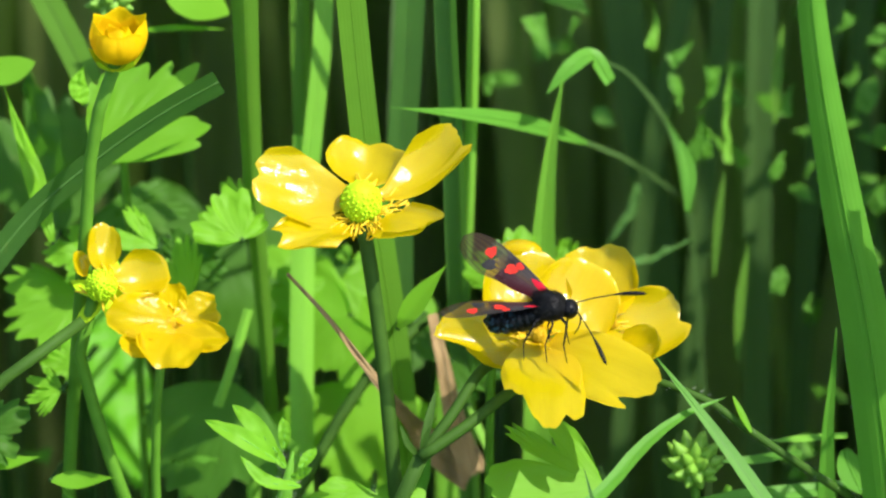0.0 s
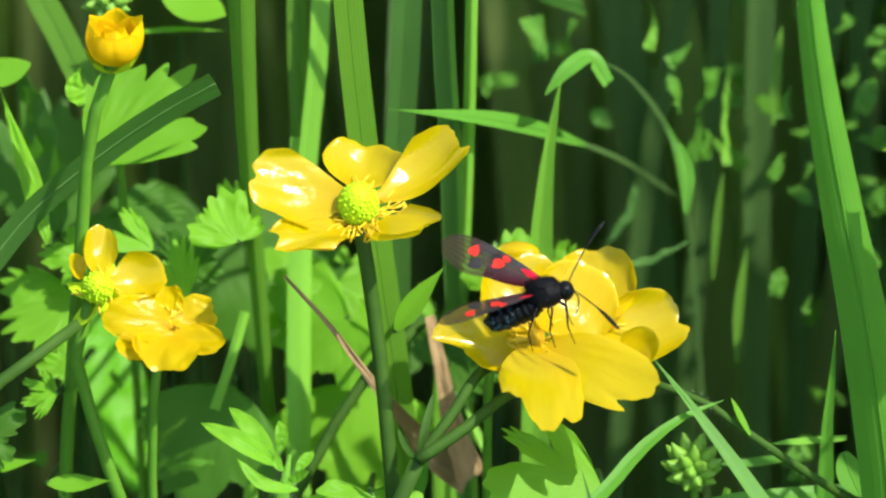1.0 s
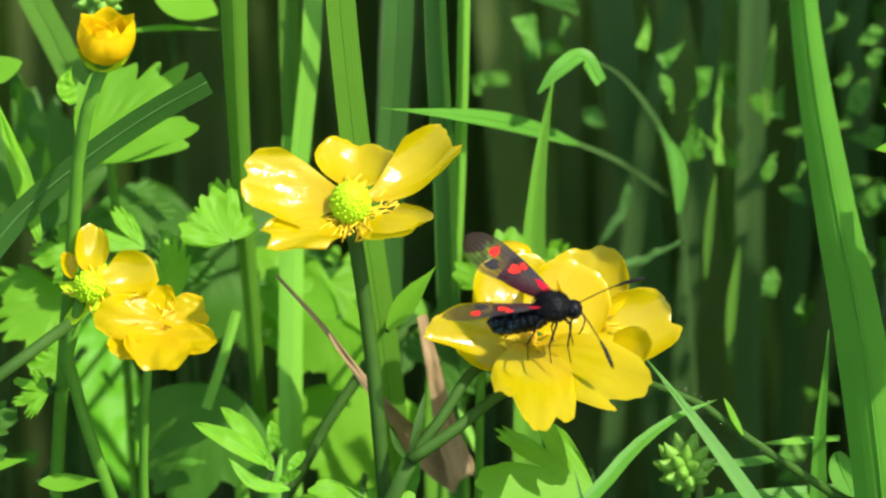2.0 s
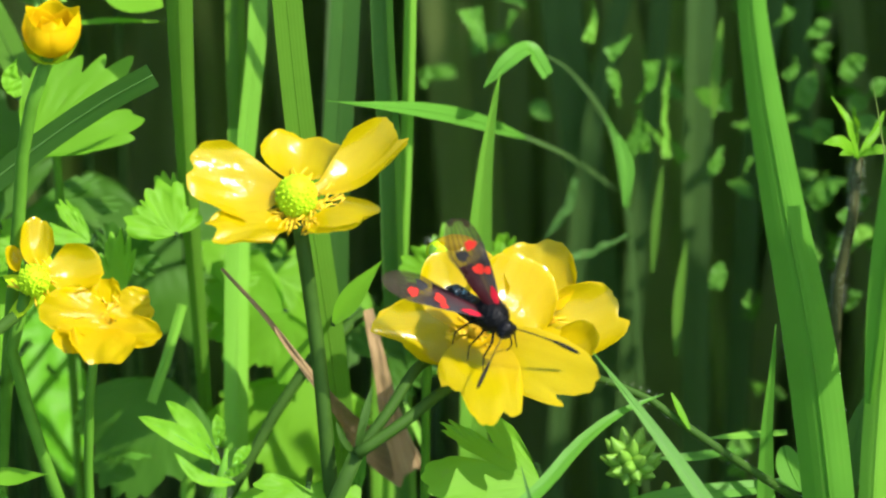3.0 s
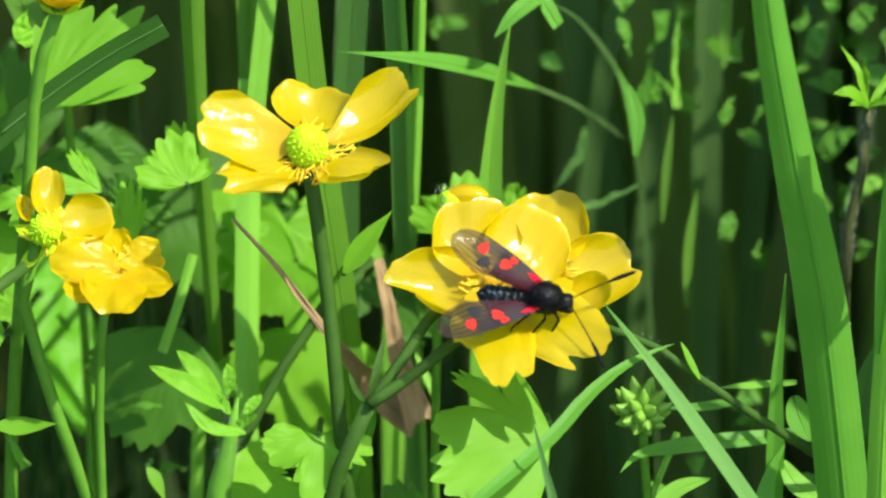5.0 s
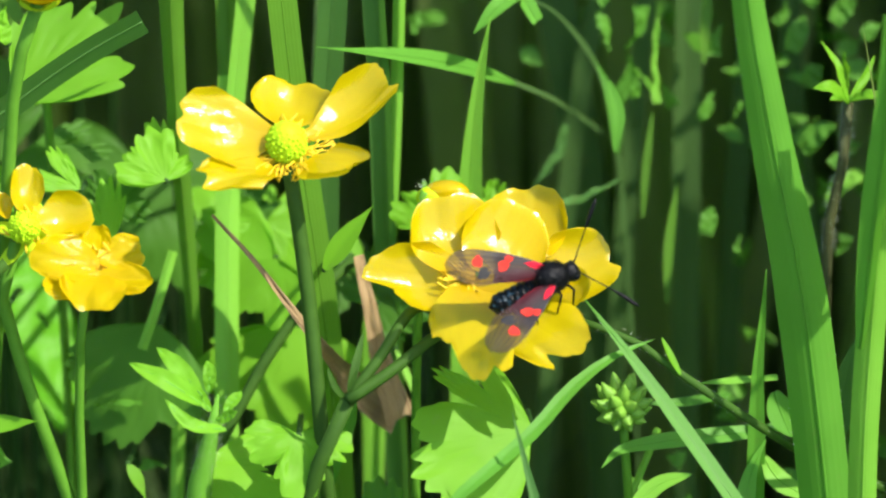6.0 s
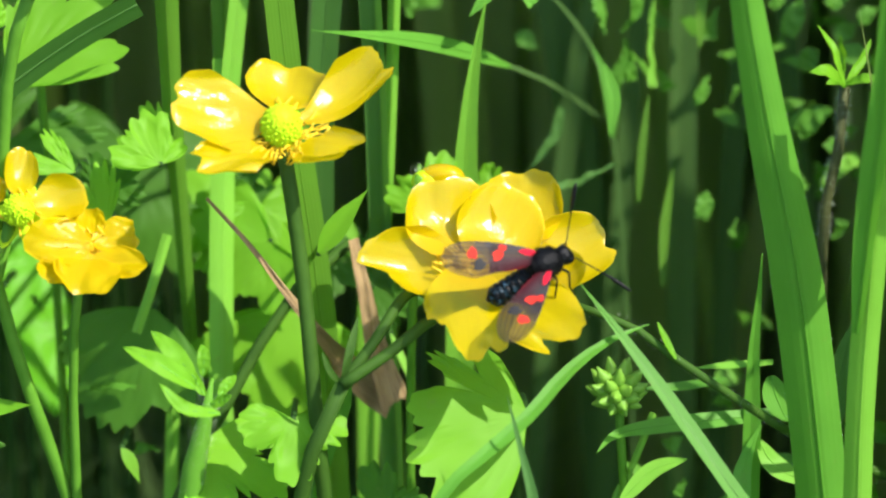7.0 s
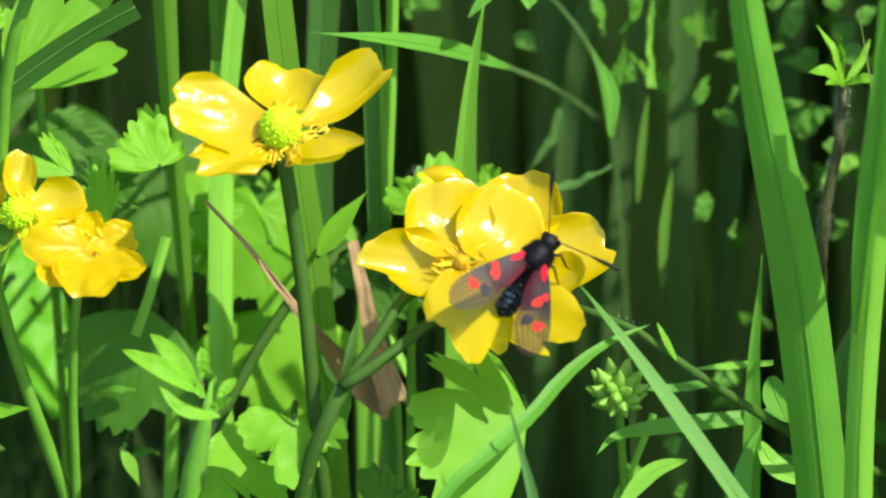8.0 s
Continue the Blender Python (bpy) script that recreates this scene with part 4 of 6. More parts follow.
sun_leaf((0.0607, 0.0553, 0.1418), (0.0656, 0.0571, 0.1458), 2.4, GRASS_PALE)
sun_leaf((0.0565, 0.0587, 0.1444), (0.0586, 0.0571, 0.1410), 2.2)
sun_leaf((0.0617, 0.0506, 0.1365), (0.0633, 0.0519, 0.1392), 2.0)
sun_leaf((0.0585, 0.0619, 0.1561), (0.0603, 0.0631, 0.1586), 2.6)
sun_leaf((0.0618, 0.0655, 0.1638), (0.0648, 0.0667, 0.1664), 2.6)
sun_leaf((0.0585, 0.0665, 0.1658), (0.0603, 0.0675, 0.1680), 2.0)
sun_leaf((0.0540, 0.0673, 0.1630), (0.0555, 0.0686, 0.1656), 1.8)
sun_leaf((0.0656, 0.0645, 0.1617), (0.0686, 0.0655, 0.1638), 2.4)
sun_leaf((0.0118, 0.0712, 0.1712), (0.0142, 0.0668, 0.1667), 3.6)
sun_leaf((0.0132, 0.0725, 0.1741), (0.0198, 0.0695, 0.1724), 2.8)
sun_leaf((0.0059, 0.0649, 0.1625), (0.0065, 0.0662, 0.1653), 1.2)
sun_leaf((0.0170, 0.0682, 0.1695), (0.0180, 0.0693, 0.1719), 1.6)
# the last two are dimmed by the shaded grass tone
sun_leaf((0.0218, 0.0564, 0.1441), (0.0262, 0.0599, 0.1517), 1.3, GRASS_DEEP)
sun_leaf((0.0246, 0.0463, 0.1463), (0.0332, 0.0477, 0.1492), 1.3, GRASS_DEEP)


def background_leaves():
    """Small leaves that catch the sun between the far stems."""
    rng = random.Random(21)
    bm = bmesh.new()
    spans = (((0.0317, 0.0997, 0.1589), (0.0653, 0.0927, 0.1441), 22), ((0.0052, 0.1000, 0.1596), (0.0294, 0.0957, 0.1504), 4), ((0.0354, 0.0816, 0.1320), (0.0557, 0.0750, 0.1179), 5), ((0.0492, 0.0895, 0.1608), (0.0755, 0.0761, 0.1320), 34), ((-0.0580, 0.0371, 0.1313), (-0.0235, 0.0283, 0.1123), 10), ((0.0295, 0.0272, 0.1195), (0.0698, 0.0238, 0.1121), 24))
    for a, b, count in spans:
        for _ in range(count):
            p = Vector([rng.uniform(min(i, j), max(i, j) + 1e-6) for i, j in zip(a, b)]) + Vector((0, rng.uniform(-0.03, 0.03), 0))
            d = Vector((rng.uniform(-1, 1), rng.uniform(-0.6, 0.6), rng.uniform(-0.5, 1))).normalized()
            size = rng.uniform(2.5, 6.5) * MM
            face = Vector((rng.uniform(-0.3, 0.6), rng.uniform(-1, -0.2), rng.uniform(0.1, 1)))
            ribbon(bm, [p - d * size * 0.5, p + face * 0.5 * MM, p + d * size * 0.5], rng.uniform(1.2, 3.2), face, 0.3, rng.choice(("spear", "spear", "grass", "lance")), 8, 2, twist=rng.uniform(-1.5, 1.5), wave=0.8, seed=size)
    tagged(link("small_leaves", bm, LEAF_FAR), "small sunlit leaves scattered between far grass stems", "leaves", kind="stuff")


background_leaves()


def young_shoot():
    """Young plant with narrow leaflets on a downy stem."""
    foot = Vector(to_ground((-0.0220, -0.0038, 0.1271)))
    ob = thing("young_shoot", foot, "young light green shoot with narrow leaflets", "plant")
    pts = [foot, (-0.0220, -0.0038, 0.1271), (-0.0205, -0.0037, 0.1352), (-0.0191, -0.0037, 0.1432)]
    bm = bmesh.new()
    tube(bm, pts, 1.9, 22, 10, 1.5, bulge=lambda u: 1.0 if u < 0.9 else max(0.1, 1 - ((u - 0.9) / 0.1) ** 2))
    part("stem", shift(bm, foot), STEM_HAIRY, ob)
    bm = bmesh.new()
    hairs(bm, pts[1:], 500, 0.9, 0.3, 0.009, seed=17, spread=1.2)
    tagged(part("hairs", shift(bm, foot), HAIR, ob), kind="stuff")
    for tip, mid, root, w in (((-0.03003, -0.01092, 0.15128), (-0.02517, -0.0128, 0.1496), (-0.02109, -0.01216, 0.14625), 2.6),
                              ((-0.0266, -0.00828, 0.15221), (-0.02408, -0.01017, 0.15052), (-0.02097, -0.01084, 0.14671), 2.4),
                              ((-0.02034, -0.00807, 0.15028), (-0.01997, -0.00963, 0.1493), (-0.02011, -0.01063, 0.14717), 1.7),
                              ((-0.02547, -0.0155, 0.14856), (-0.02228, -0.01682, 0.14573), (-0.01792, -0.01533, 0.14418), 1.8),
                              ((-0.01599, -0.00973, 0.14672), (-0.01683, -0.01102, 0.14633), (-0.0181, -0.01258, 0.14535), 1.6),
                              ((-0.0221, -0.00749, 0.1468), (-0.02136, -0.00899, 0.14595), (-0.01984, -0.01079, 0.14446), 1.5),
                              ((-0.01649, -0.01437, 0.14625), (-0.01772, -0.01377, 0.14515), (-0.01916, -0.01303, 0.14438), 1.6)):
        bm = bmesh.new()
        ribbon(bm, [root, mid, tip], w, Vector((-0.1, -0.6, 0.75)), 0.3, "ovate", 14, 6, wave=0.3, seed=w)
        leaflet = part("leaflet", shift(bm, foot), LEAF, ob)
        bm = bmesh.new()
        tube(bm, [root, mid, tip], 0.13, 10, 5, 0.05)
        part("midrib", shift(bm, foot), STEM_PALE, leaflet)


young_shoot()


# ---- buttercups ----
def flower(parent, origin, centre, axis, petals, head=2.5, stamens=34, seed=0, reach=4.2, spread=1.0, sepals=3, core=None, skin=PETAL):
    """A flower on its stem: petals round a green head of carpels and a ring of stamens."""
    c, axis = Vector(centre), Vector(axis).normalized()
    rng = random.Random(seed)
    made = []
    bm = bmesh.new()
    blob(bm, c + axis * head * 0.45 * MM, axis, (head * 1.18, head * 0.92, head * 0.92), 16, 20)
    # each carpel stands out as a small beak
    for i in range(210):
        z = 1 - 2 * (i + 0.5) / 210
        if z < -0.45:
            continue
        a = i * 2.39996 + rng.uniform(-0.16, 0.16)
        d = Vector((math.sqrt(1 - z * z) * math.cos(a), math.sqrt(1 - z * z) * math.sin(a), z))
        d = axis.to_track_quat("Z", "Y") @ d
        p = c + axis * head * 0.45 * MM + (d + axis * 0.16 * max(0.0, z)) * head * MM * 0.88
        tube(bm, [p - d * 0.3 * MM, p + d * 0.16 * MM, p + (d + axis * 0.5) * 0.28 * MM * rng.uniform(0.7, 1.3)], 0.155 * head, 3, 6, 0.06 * head)
    tagged(part("seed_head", shift(bm, origin), core or CARPEL, parent, "knobbly head of carpels"), kind="stuff")
    for i, how in enumerate(petals):
        bm = bmesh.new()
        petal(bm, seed=seed * 10 + i, **how)
        ob = part("petal", shift(bm, how["base"]), skin, parent)
        ob.location = Vector(how["base"]) - Vector(origin)
        made.append(ob)
    x = axis.orthogonal().normalized()
    y = axis.cross(x)
    for i in range(stamens):
        a = 2.39996 * i + rng.uniform(-0.5, 0.5)
        out = x * math.cos(a) + y * math.sin(a)
        r = reach * rng.uniform(0.1, 0.8) * spread
        lift = rng.uniform(-0.9, 0.5)
        p0 = c + out * head * 0.6 * MM - axis * 0.8 * MM
        p1 = c + out * (head * 0.75 + r * 0.4) * MM + axis * (lift * 0.5) * MM
        p2 = c + out * (head * 0.7 + r) * MM + axis * lift * MM
        way = (out + axis * rng.uniform(-0.5, 0.6) + x * rng.uniform(-0.9, 0.9) + y * rng.uniform(-0.9, 0.9)).normalized()
        bm = bmesh.new()
        tube(bm, [p0, p1, p2], 0.09, 4, 5)
        tube(bm, [p2 - way * 0.3 * MM, p2 + way * 0.4 * MM, p2 + way * 1.25 * MM], 0.15, 3, 5, 0.12)
        part("stamen", shift(bm, origin), STAMEN, parent)
    for i in range(sepals):
        a = 2 * math.pi * i / sepals + 0.4
        out = x * math.cos(a) + y * math.sin(a)
        bm = bmesh.new()
        ribbon(bm, [c - axis * 1.2 * MM, c + out * 3 * MM - axis * 2.0 * MM, c + out * 5.5 * MM - axis * 2.6 * MM], 2.2, -axis, 0.3, "ovate", 8, 4)
        part("sepal", shift(bm, origin), CARPEL, parent)
    return made


def buttercup(foot, label, group="buttercups"):
    return thing("buttercup", foot, label, "flower", group)


# the open flower beside the moth's
foot = Vector(to_ground((-0.0052, -0.0083, 0.1286), 0.012, 0.02))
open_flower = buttercup(foot, "open glossy yellow buttercup on a dark green stem")
bm = bmesh.new()
tube(bm, [foot, (-0.0058, -0.0067, 0.1367), (-0.0074, -0.0021, 0.1537), (-0.0091, 0.0006, 0.1666), (-0.0101, 0.0014, 0.1730)], 1.0, 30, 10, 0.95)
part("stem", shift(bm, foot), STEM_DARK, open_flower)
flower(open_flower, foot, (-0.0103, 0.0021, 0.1745), (-0.02, -0.34, 0.94), [
    dict(base=(-0.01184, 0.00275, 0.17586), tip=(-0.02397, 0.00132, 0.17871), face=(0.22, -0.66, 0.71), width=10.4, rim=(-0.4, -0.26, -0.03, 0, 0.01, -0.06, 0.01, 0.03, 0.1), cup=0.2, sag=0.07, r0=0.62, ruffle=1.2),
    dict(base=(-0.0103, 0.00602, 0.17578), tip=(-0.00963, 0.01306, 0.17904), face=(0.1, -0.66, 0.74), width=10.3, rim=(0, 0.02, 0.03, -0.02, 0.02, -0.06, -0.05), cup=0.3, sag=0.12, r0=0.5, ruffle=1.3),
    dict(base=(-0.00757, 0.00366, 0.17544), tip=(0.00222, 0.00941, 0.18068), face=(-0.4, -0.7, 0.59), width=6.8, rim=(0.1, 0.08, 0.03, 0, -0.03, 0.1, 0.2), cup=0.35, sag=0.1, r0=0.6, curl=0.1),
    dict(base=(-0.0111, -0.00096, 0.17263), tip=(-0.02112, -0.00504, 0.17335), face=(0.1, -0.12, 0.98), width=7.7, rim=(-0.1, -0.02, 0.02, -0.09, 0.04, 0.03, 0), cup=0.12, sag=-0.08, ruffle=2.2, curl=0.08),
    dict(base=(-0.00939, -0.0009, 0.17276), tip=(-0.00128, -0.00462, 0.17425), face=(-0.05, -0.14, 0.98), width=7.1, rim=(0.3, 0.22, 0.02, -0.05, -0.04, 0, 0), cup=0.2, sag=-0.06, curl=0.2, ruffle=2.2),
], head=2.65, seed=1, stamens=84, reach=4.4, sepals=0)

# the pair of flowers under the moth
foot = Vector(to_ground((-0.0096, -0.0103, 0.1273), -0.01, 0))
twin = buttercup(foot, "pair of open yellow buttercups on forked green stems")
bm = bmesh.new()
tube(bm, [foot, (-0.0080, -0.0103, 0.1305), (-0.0059, -0.0102, 0.1385), (-0.0028, -0.0102, 0.1458)], 1.1, 14, 10, 1.0)
part("stem", shift(bm, foot), STEM_DARK, twin)
bm = bmesh.new()
tube(bm, [(-0.0030, -0.0103, 0.1456), (0.0011, -0.0071, 0.1501), (0.0055, -0.0022, 0.1546), (0.01015, 0.00212, 0.1532)], 0.75, 16, 9, 0.7)
part("flower_stalk", shift(bm, foot), STEM_DARK, twin)
bm = bmesh.new()
tube(bm, [(-0.0028, -0.0111, 0.1462), (0.0029, -0.0086, 0.1493), (0.0087, -0.0044, 0.1522), (0.0198, 0.0050, 0.1540)], 0.8, 16, 9, 0.7)
part("flower_stalk", shift(bm, foot), STEM_DARK, twin)
for a, b, w in (((-0.0054, -0.0094, 0.1499), (-0.0044, -0.0104, 0.1477), 0.8), ((-0.0009, -0.0057, 0.1530), (-0.0020, -0.0086, 0.1492), 1.1), ((-0.0016, -0.0103, 0.1503), (-0.0024, -0.0104, 0.1478), 0.8)):
    bm = bmesh.new()
    ribbon(bm, [(-0.0029, -0.0103, 0.1456), b, a], w, TO_EYE, 0.3, "ovate", 10, 4)
    part("bract", shift(bm, foot), STEM_DARK, twin)
F2_AXIS = (0.0, -0.55, 0.83)
moth_petals = flower(twin, foot, (0.0122, -0.0020, 0.1587), F2_AXIS, [
    dict(base=(0.01316, -0.00214, 0.15828), tip=(-0.00114, -0.00274, 0.15936), face=(0.25, -0.7, 0.67), width=9.4, rim=(-0.3, -0.3, -0.26, 0, -0.02, -0.06, 0), claw=0.45, cup=0.3, sag=0.12),
    dict(base=(0.01116, -0.00108, 0.15936), tip=(0.00962, 0.0062, 0.1667), face=(0.26, -0.7, 0.66), width=11.8, rim=(-0.1, -0.02, -0.03, -0.06, 0, 0.02, -0.05), cup=0.14, sag=0.12, pleat=(-0.1, 0.15), claw=0.5),
    dict(base=(0.01473, -0.00235, 0.15901), tip=(0.01925, 0.00563, 0.16522), face=(0.2, -0.7, 0.67), width=11.1, rim=(0, 0, 0.02, 0, 0.01, 0, 0), cup=0.15, sag=0.13, claw=0.5),
    dict(base=(0.01315, -0.00334, 0.15806), tip=(0.02559, -0.01289, 0.15652), face=(-0.15, -0.5, 0.85), width=9.7, rim=(0.15, 0.1, 0.08, 0.06, 0.06, 0, -0.14, 0.08, 0.1), claw=0.42, cup=0.06, sag=-0.04, r0=0.5),
    dict(base=(0.01244, -0.00271, 0.15823), tip=(0.01279, -0.01744, 0.15386), face=(0.0, -0.45, 0.88), width=10.7, rim=(0.35, 0.12, -0.07, 0.04, 0.03, -0.06, -0.32, -0.34, -0.1), claw=0.42, cup=0.05, sag=-0.04),
], core=STAMEN, head=0.8, seed=2, reach=3.4, stamens=46, sepals=0)
flower(twin, foot, (0.0216, 0.0032, 0.1579), (0.15, -0.6, 0.8), [
    dict(base=(0.01984, 0.00358, 0.15872), tip=(0.01958, 0.01201, 0.16494), face=(0, -0.75, 0.66), width=10.4, rim=(-0.1, -0.03, 0, -0.05, 0.02, 0.03, 0), cup=0.3, sag=0.12, claw=0.6),
    dict(base=(0.02037, 0.00038, 0.15659), tip=(0.0305, 0.00672, 0.15834), face=(0.05, -0.75, 0.62), width=9.4, rim=(0, 0.02, 0, 0, -0.01, -0.07, 0.04, 0.02, 0), cup=0.35, sag=0.14, r0=0.5, claw=0.6),
    dict(base=(0.02245, -0.00374, 0.15603), tip=(0.0274, -0.00409, 0.16), face=(-0.35, -0.7, 0.6), width=5.7, rim=(0, 0, 0, 0, 0), cup=0.4, sag=0.1),
], core=STAMEN, head=0.4, seed=3, reach=2.0, stamens=7, sepals=0)

# the two weathered flowers
foot = Vector(to_ground((-0.0364, 0.0024, 0.1239)))
low = buttercup(foot, "yellow buttercup with ruffled petals facing sideways")
bm = bmesh.new()
tube(bm, [foot, (-0.0366, 0.0024, 0.1239), (-0.0369, 0.0026, 0.1353), (-0.0365, 0.0027, 0.1481), (-0.0355, 0.0027, 0.1569)], 0.7, 16, 8, 0.6)
part("stem", shift(bm, foot), STEM, low)
flower(low, foot, (-0.0349, 0.0015, 0.1589), (0.05, -0.75, 0.65), [
    dict(base=(-0.03433, 0.00063, 0.15949), tip=(-0.04263, -0.00066, 0.16145), face=(0.1, -0.7, 0.7), width=6.8, rim=(-0.15, -0.05, 0, 0, -0.05, -0.1, -0.1), cup=0.2, sag=-0.05, ruffle=2.6),
    dict(base=(-0.03436, 0.00178, 0.15958), tip=(-0.03511, 0.00646, 0.16252), face=(0, -0.7, 0.7), width=4.6, rim=(0, 0.03, 0, -0.08, 0), cup=0.3, sag=0.1, ruffle=2.6),
    dict(base=(-0.034, 0.00178, 0.15958), tip=(-0.02857, 0.00272, 0.1604), face=(-0.2, -0.7, 0.68), width=5.6, rim=(0.1, 0.06, 0, -0.04, 0.03, 0, 0), cup=0.3, sag=0.1, r0=0.6, ruffle=2.6),
    dict(base=(-0.03394, -0.00087, 0.15862), tip=(-0.02737, -0.00322, 0.15832), face=(-0.1, -0.5, 0.85), width=5.0, rim=(0.05, 0, 0, 0, 0.05), cup=0.3, sag=0.05, ruffle=2.4),
    dict(base=(-0.03358, -0.00093, 0.15849), tip=(-0.04055, -0.00424, 0.15849), face=(0.1, -0.5, 0.85), width=5.0, rim=(0, -0.05, 0, 0.02, 0), cup=0.2, sag=0.03, ruffle=2.6),
    dict(base=(-0.03408, -0.00087, 0.15862), tip=(-0.03505, -0.00698, 0.15736), face=(0.0, -0.4, 0.9), width=8.9, rim=(0.1, 0.1, 0, -0.06, 0, -0.05, 0), cup=0.2, sag=0.0, ruffle=2.6),
], core=STAMEN, head=0.8, seed=4, reach=3.0, stamens=44, sepals=2, skin=PETAL_OLD)

foot = Vector(to_ground((-0.0372, 0.0033, 0.1202), 0.015, 0))
old = buttercup(foot, "fading buttercup that has lost most petals")
bm = bmesh.new()
tube(bm, [foot, (-0.0375, 0.0033, 0.1219), (-0.0408, 0.0034, 0.1324), (-0.0447, 0.0036, 0.1461), (-0.0464, 0.0036, 0.1549), (-0.0445, 0.0036, 0.1612)], 1.1, 20, 9, 0.8)
part("stem", shift(bm, foot), STEM, old)
flower(old, foot, (-0.0432, 0.0033, 0.1628), (-0.15, -0.6, 0.75), [
    dict(base=(-0.04323, 0.00505, 0.16422), tip=(-0.04322, 0.01044, 0.16869), face=(0.2, -0.7, 0.66), width=4.4, rim=(0, 0, 0.02, 0, 0), cup=0.5, sag=0.14),
    dict(base=(-0.04168, 0.00366, 0.16361), tip=(-0.03483, 0.00517, 0.16448), face=(-0.1, -0.7, 0.7), width=6.6, rim=(0, 0.02, 0, 0, -0.03), cup=0.45, sag=0.14),
    dict(base=(-0.04562, 0.00668, 0.16298), tip=(-0.0467, 0.00805, 0.16592), face=(0.6, -0.6, 0.5), width=2.6, rim=(0, 0, 0), cup=0.4, sag=0.1),
], head=2.0, seed=5, reach=1.8, stamens=9, sepals=5)

# the half-open bud
foot = Vector(to_ground((-0.0488, 0.0095, 0.1203)))
bud = buttercup(foot, "half-open orange-yellow buttercup bud on a slim stem")
bm = bmesh.new()
tube(bm, [foot, (-0.0485, 0.0096, 0.1284), (-0.0470, 0.0099, 0.1511), (-0.0455, 0.0100, 0.1686), (-0.0442, 0.0100, 0.1820), (-0.0413, 0.0100, 0.1914)], 0.95, 26, 9, 0.85)
part("stem", shift(bm, foot), STEM, bud)
for i, (dx, dy, f) in enumerate(((-0.9, 0.3, 0), (0.9, 0.3, 1), (0, 1, 2), (-0.55, -0.75, 3), (0.55, -0.75, 4), (-0.5, 0.2, 5), (0.5, 0.1, 6), (0.05, -0.5, 7))):
    bm = bmesh.new()
    c = Vector((-0.0411, 0.0099, 0.1913))
    out = Vector((dx, dy, 0)).normalized()
    petal(bm, c + out * 0.8 * MM, c + out * (3.5 if f < 5 else 1.4) * MM + Vector((0.05, 0.1, 1)) * (5.6 if f < 3 else 4.6) * MM, -out, 6.6 if f < 5 else 5.4, (-0.2, -0.06, 0.06, -0.06, -0.2), 0.5, 0.45, 0.6, 0.24, 0.05, 0.5, seed=40 + i)
    part("petal", shift(bm, foot), PETAL_BUD, bud)
for i in range(5):
    a = i * 1.2566 + 0.3
    out = Vector((math.cos(a), math.sin(a), 0))
    c = Vector((-0.0412, 0.0096, 0.1906))
    bm = bmesh.new()
    ribbon(bm, [c, c + out * 2.2 * MM + UP * 0.4 * MM, c + out * 3.8 * MM + UP * 2.4 * MM], 2.0, -out + UP * 0.5, 0.3, "ovate", 8, 4)
    part("sepal", shift(bm, foot), CARPEL, bud)

# the closed bud behind the pair
foot = Vector(to_ground((0.0063, 0.0140, 0.1262)))
shut = buttercup(foot, "small closed yellow bud with hairy sepals")
bm = bmesh.new()
tube(bm, [foot, (0.0061, 0.0124, 0.1434), (0.0068, 0.0107, 0.1603), (0.0069, 0.0098, 0.1651)], 0.7, 16, 7, 0.6)
part("stem", shift(bm, foot), STEM, shut)
bm = bmesh.new()
blob(bm, (0.00974, 0.01064, 0.16462), (0.9, -0.2, 0.1), (3.0, 1.5, 1.7), 12, 16, ripple=lambda u, v: 1 + 0.08 * math.sin(v * 31))
part("petal", shift(bm, foot), PETAL, shut)
bm = bmesh.new()
blob(bm, (0.00779, 0.01049, 0.16406), (0.9, -0.2, 0.1), (1.9, 1.45, 1.45), 12, 16)
part("sepal", shift(bm, foot), CARPEL, shut)
bm = bmesh.new()
hairs(bm, [(0.00592, 0.01034, 0.16373), (0.00902, 0.01064, 0.16462)], 70, 1.0, 0.3, 0.02, seed=5, spread=1.6)
tagged(part("hairs", shift(bm, foot), HAIR, shut), kind="stuff")

# dark side branch
foot = Vector(to_ground((-0.0662, -0.0072, 0.1450), -0.02, 0))
branch = thing("flower_stem", foot, "dark slanting flower stem", "stem")
bm = bmesh.new()
tube(bm, [foot, (-0.0619, -0.0057, 0.1483), (-0.0540, -0.0029, 0.1544), (-0.0456, 0.0007, 0.1596)], 0.95, 14, 8, 0.8)
part("stem", shift(bm, foot), STEM_DARK, branch)

# slanting stem below the open flower
foot = Vector(to_ground((-0.0261, 0.0121, 0.1156), -0.02, 0.01))
slant = thing("flower_stem", foot, "slanting green stem with a swollen joint", "stem")
bm = bmesh.new()
tube(bm, [foot, (-0.0238, 0.0098, 0.1201), (-0.0194, 0.0124, 0.1279), (-0.0146, 0.0161, 0.1359), (-0.0098, 0.0204, 0.1427), (-0.0018, 0.0253, 0.1485)], 0.85, 18, 8, 0.75)
part("stem", shift(bm, foot), STEM_DARK, slant)


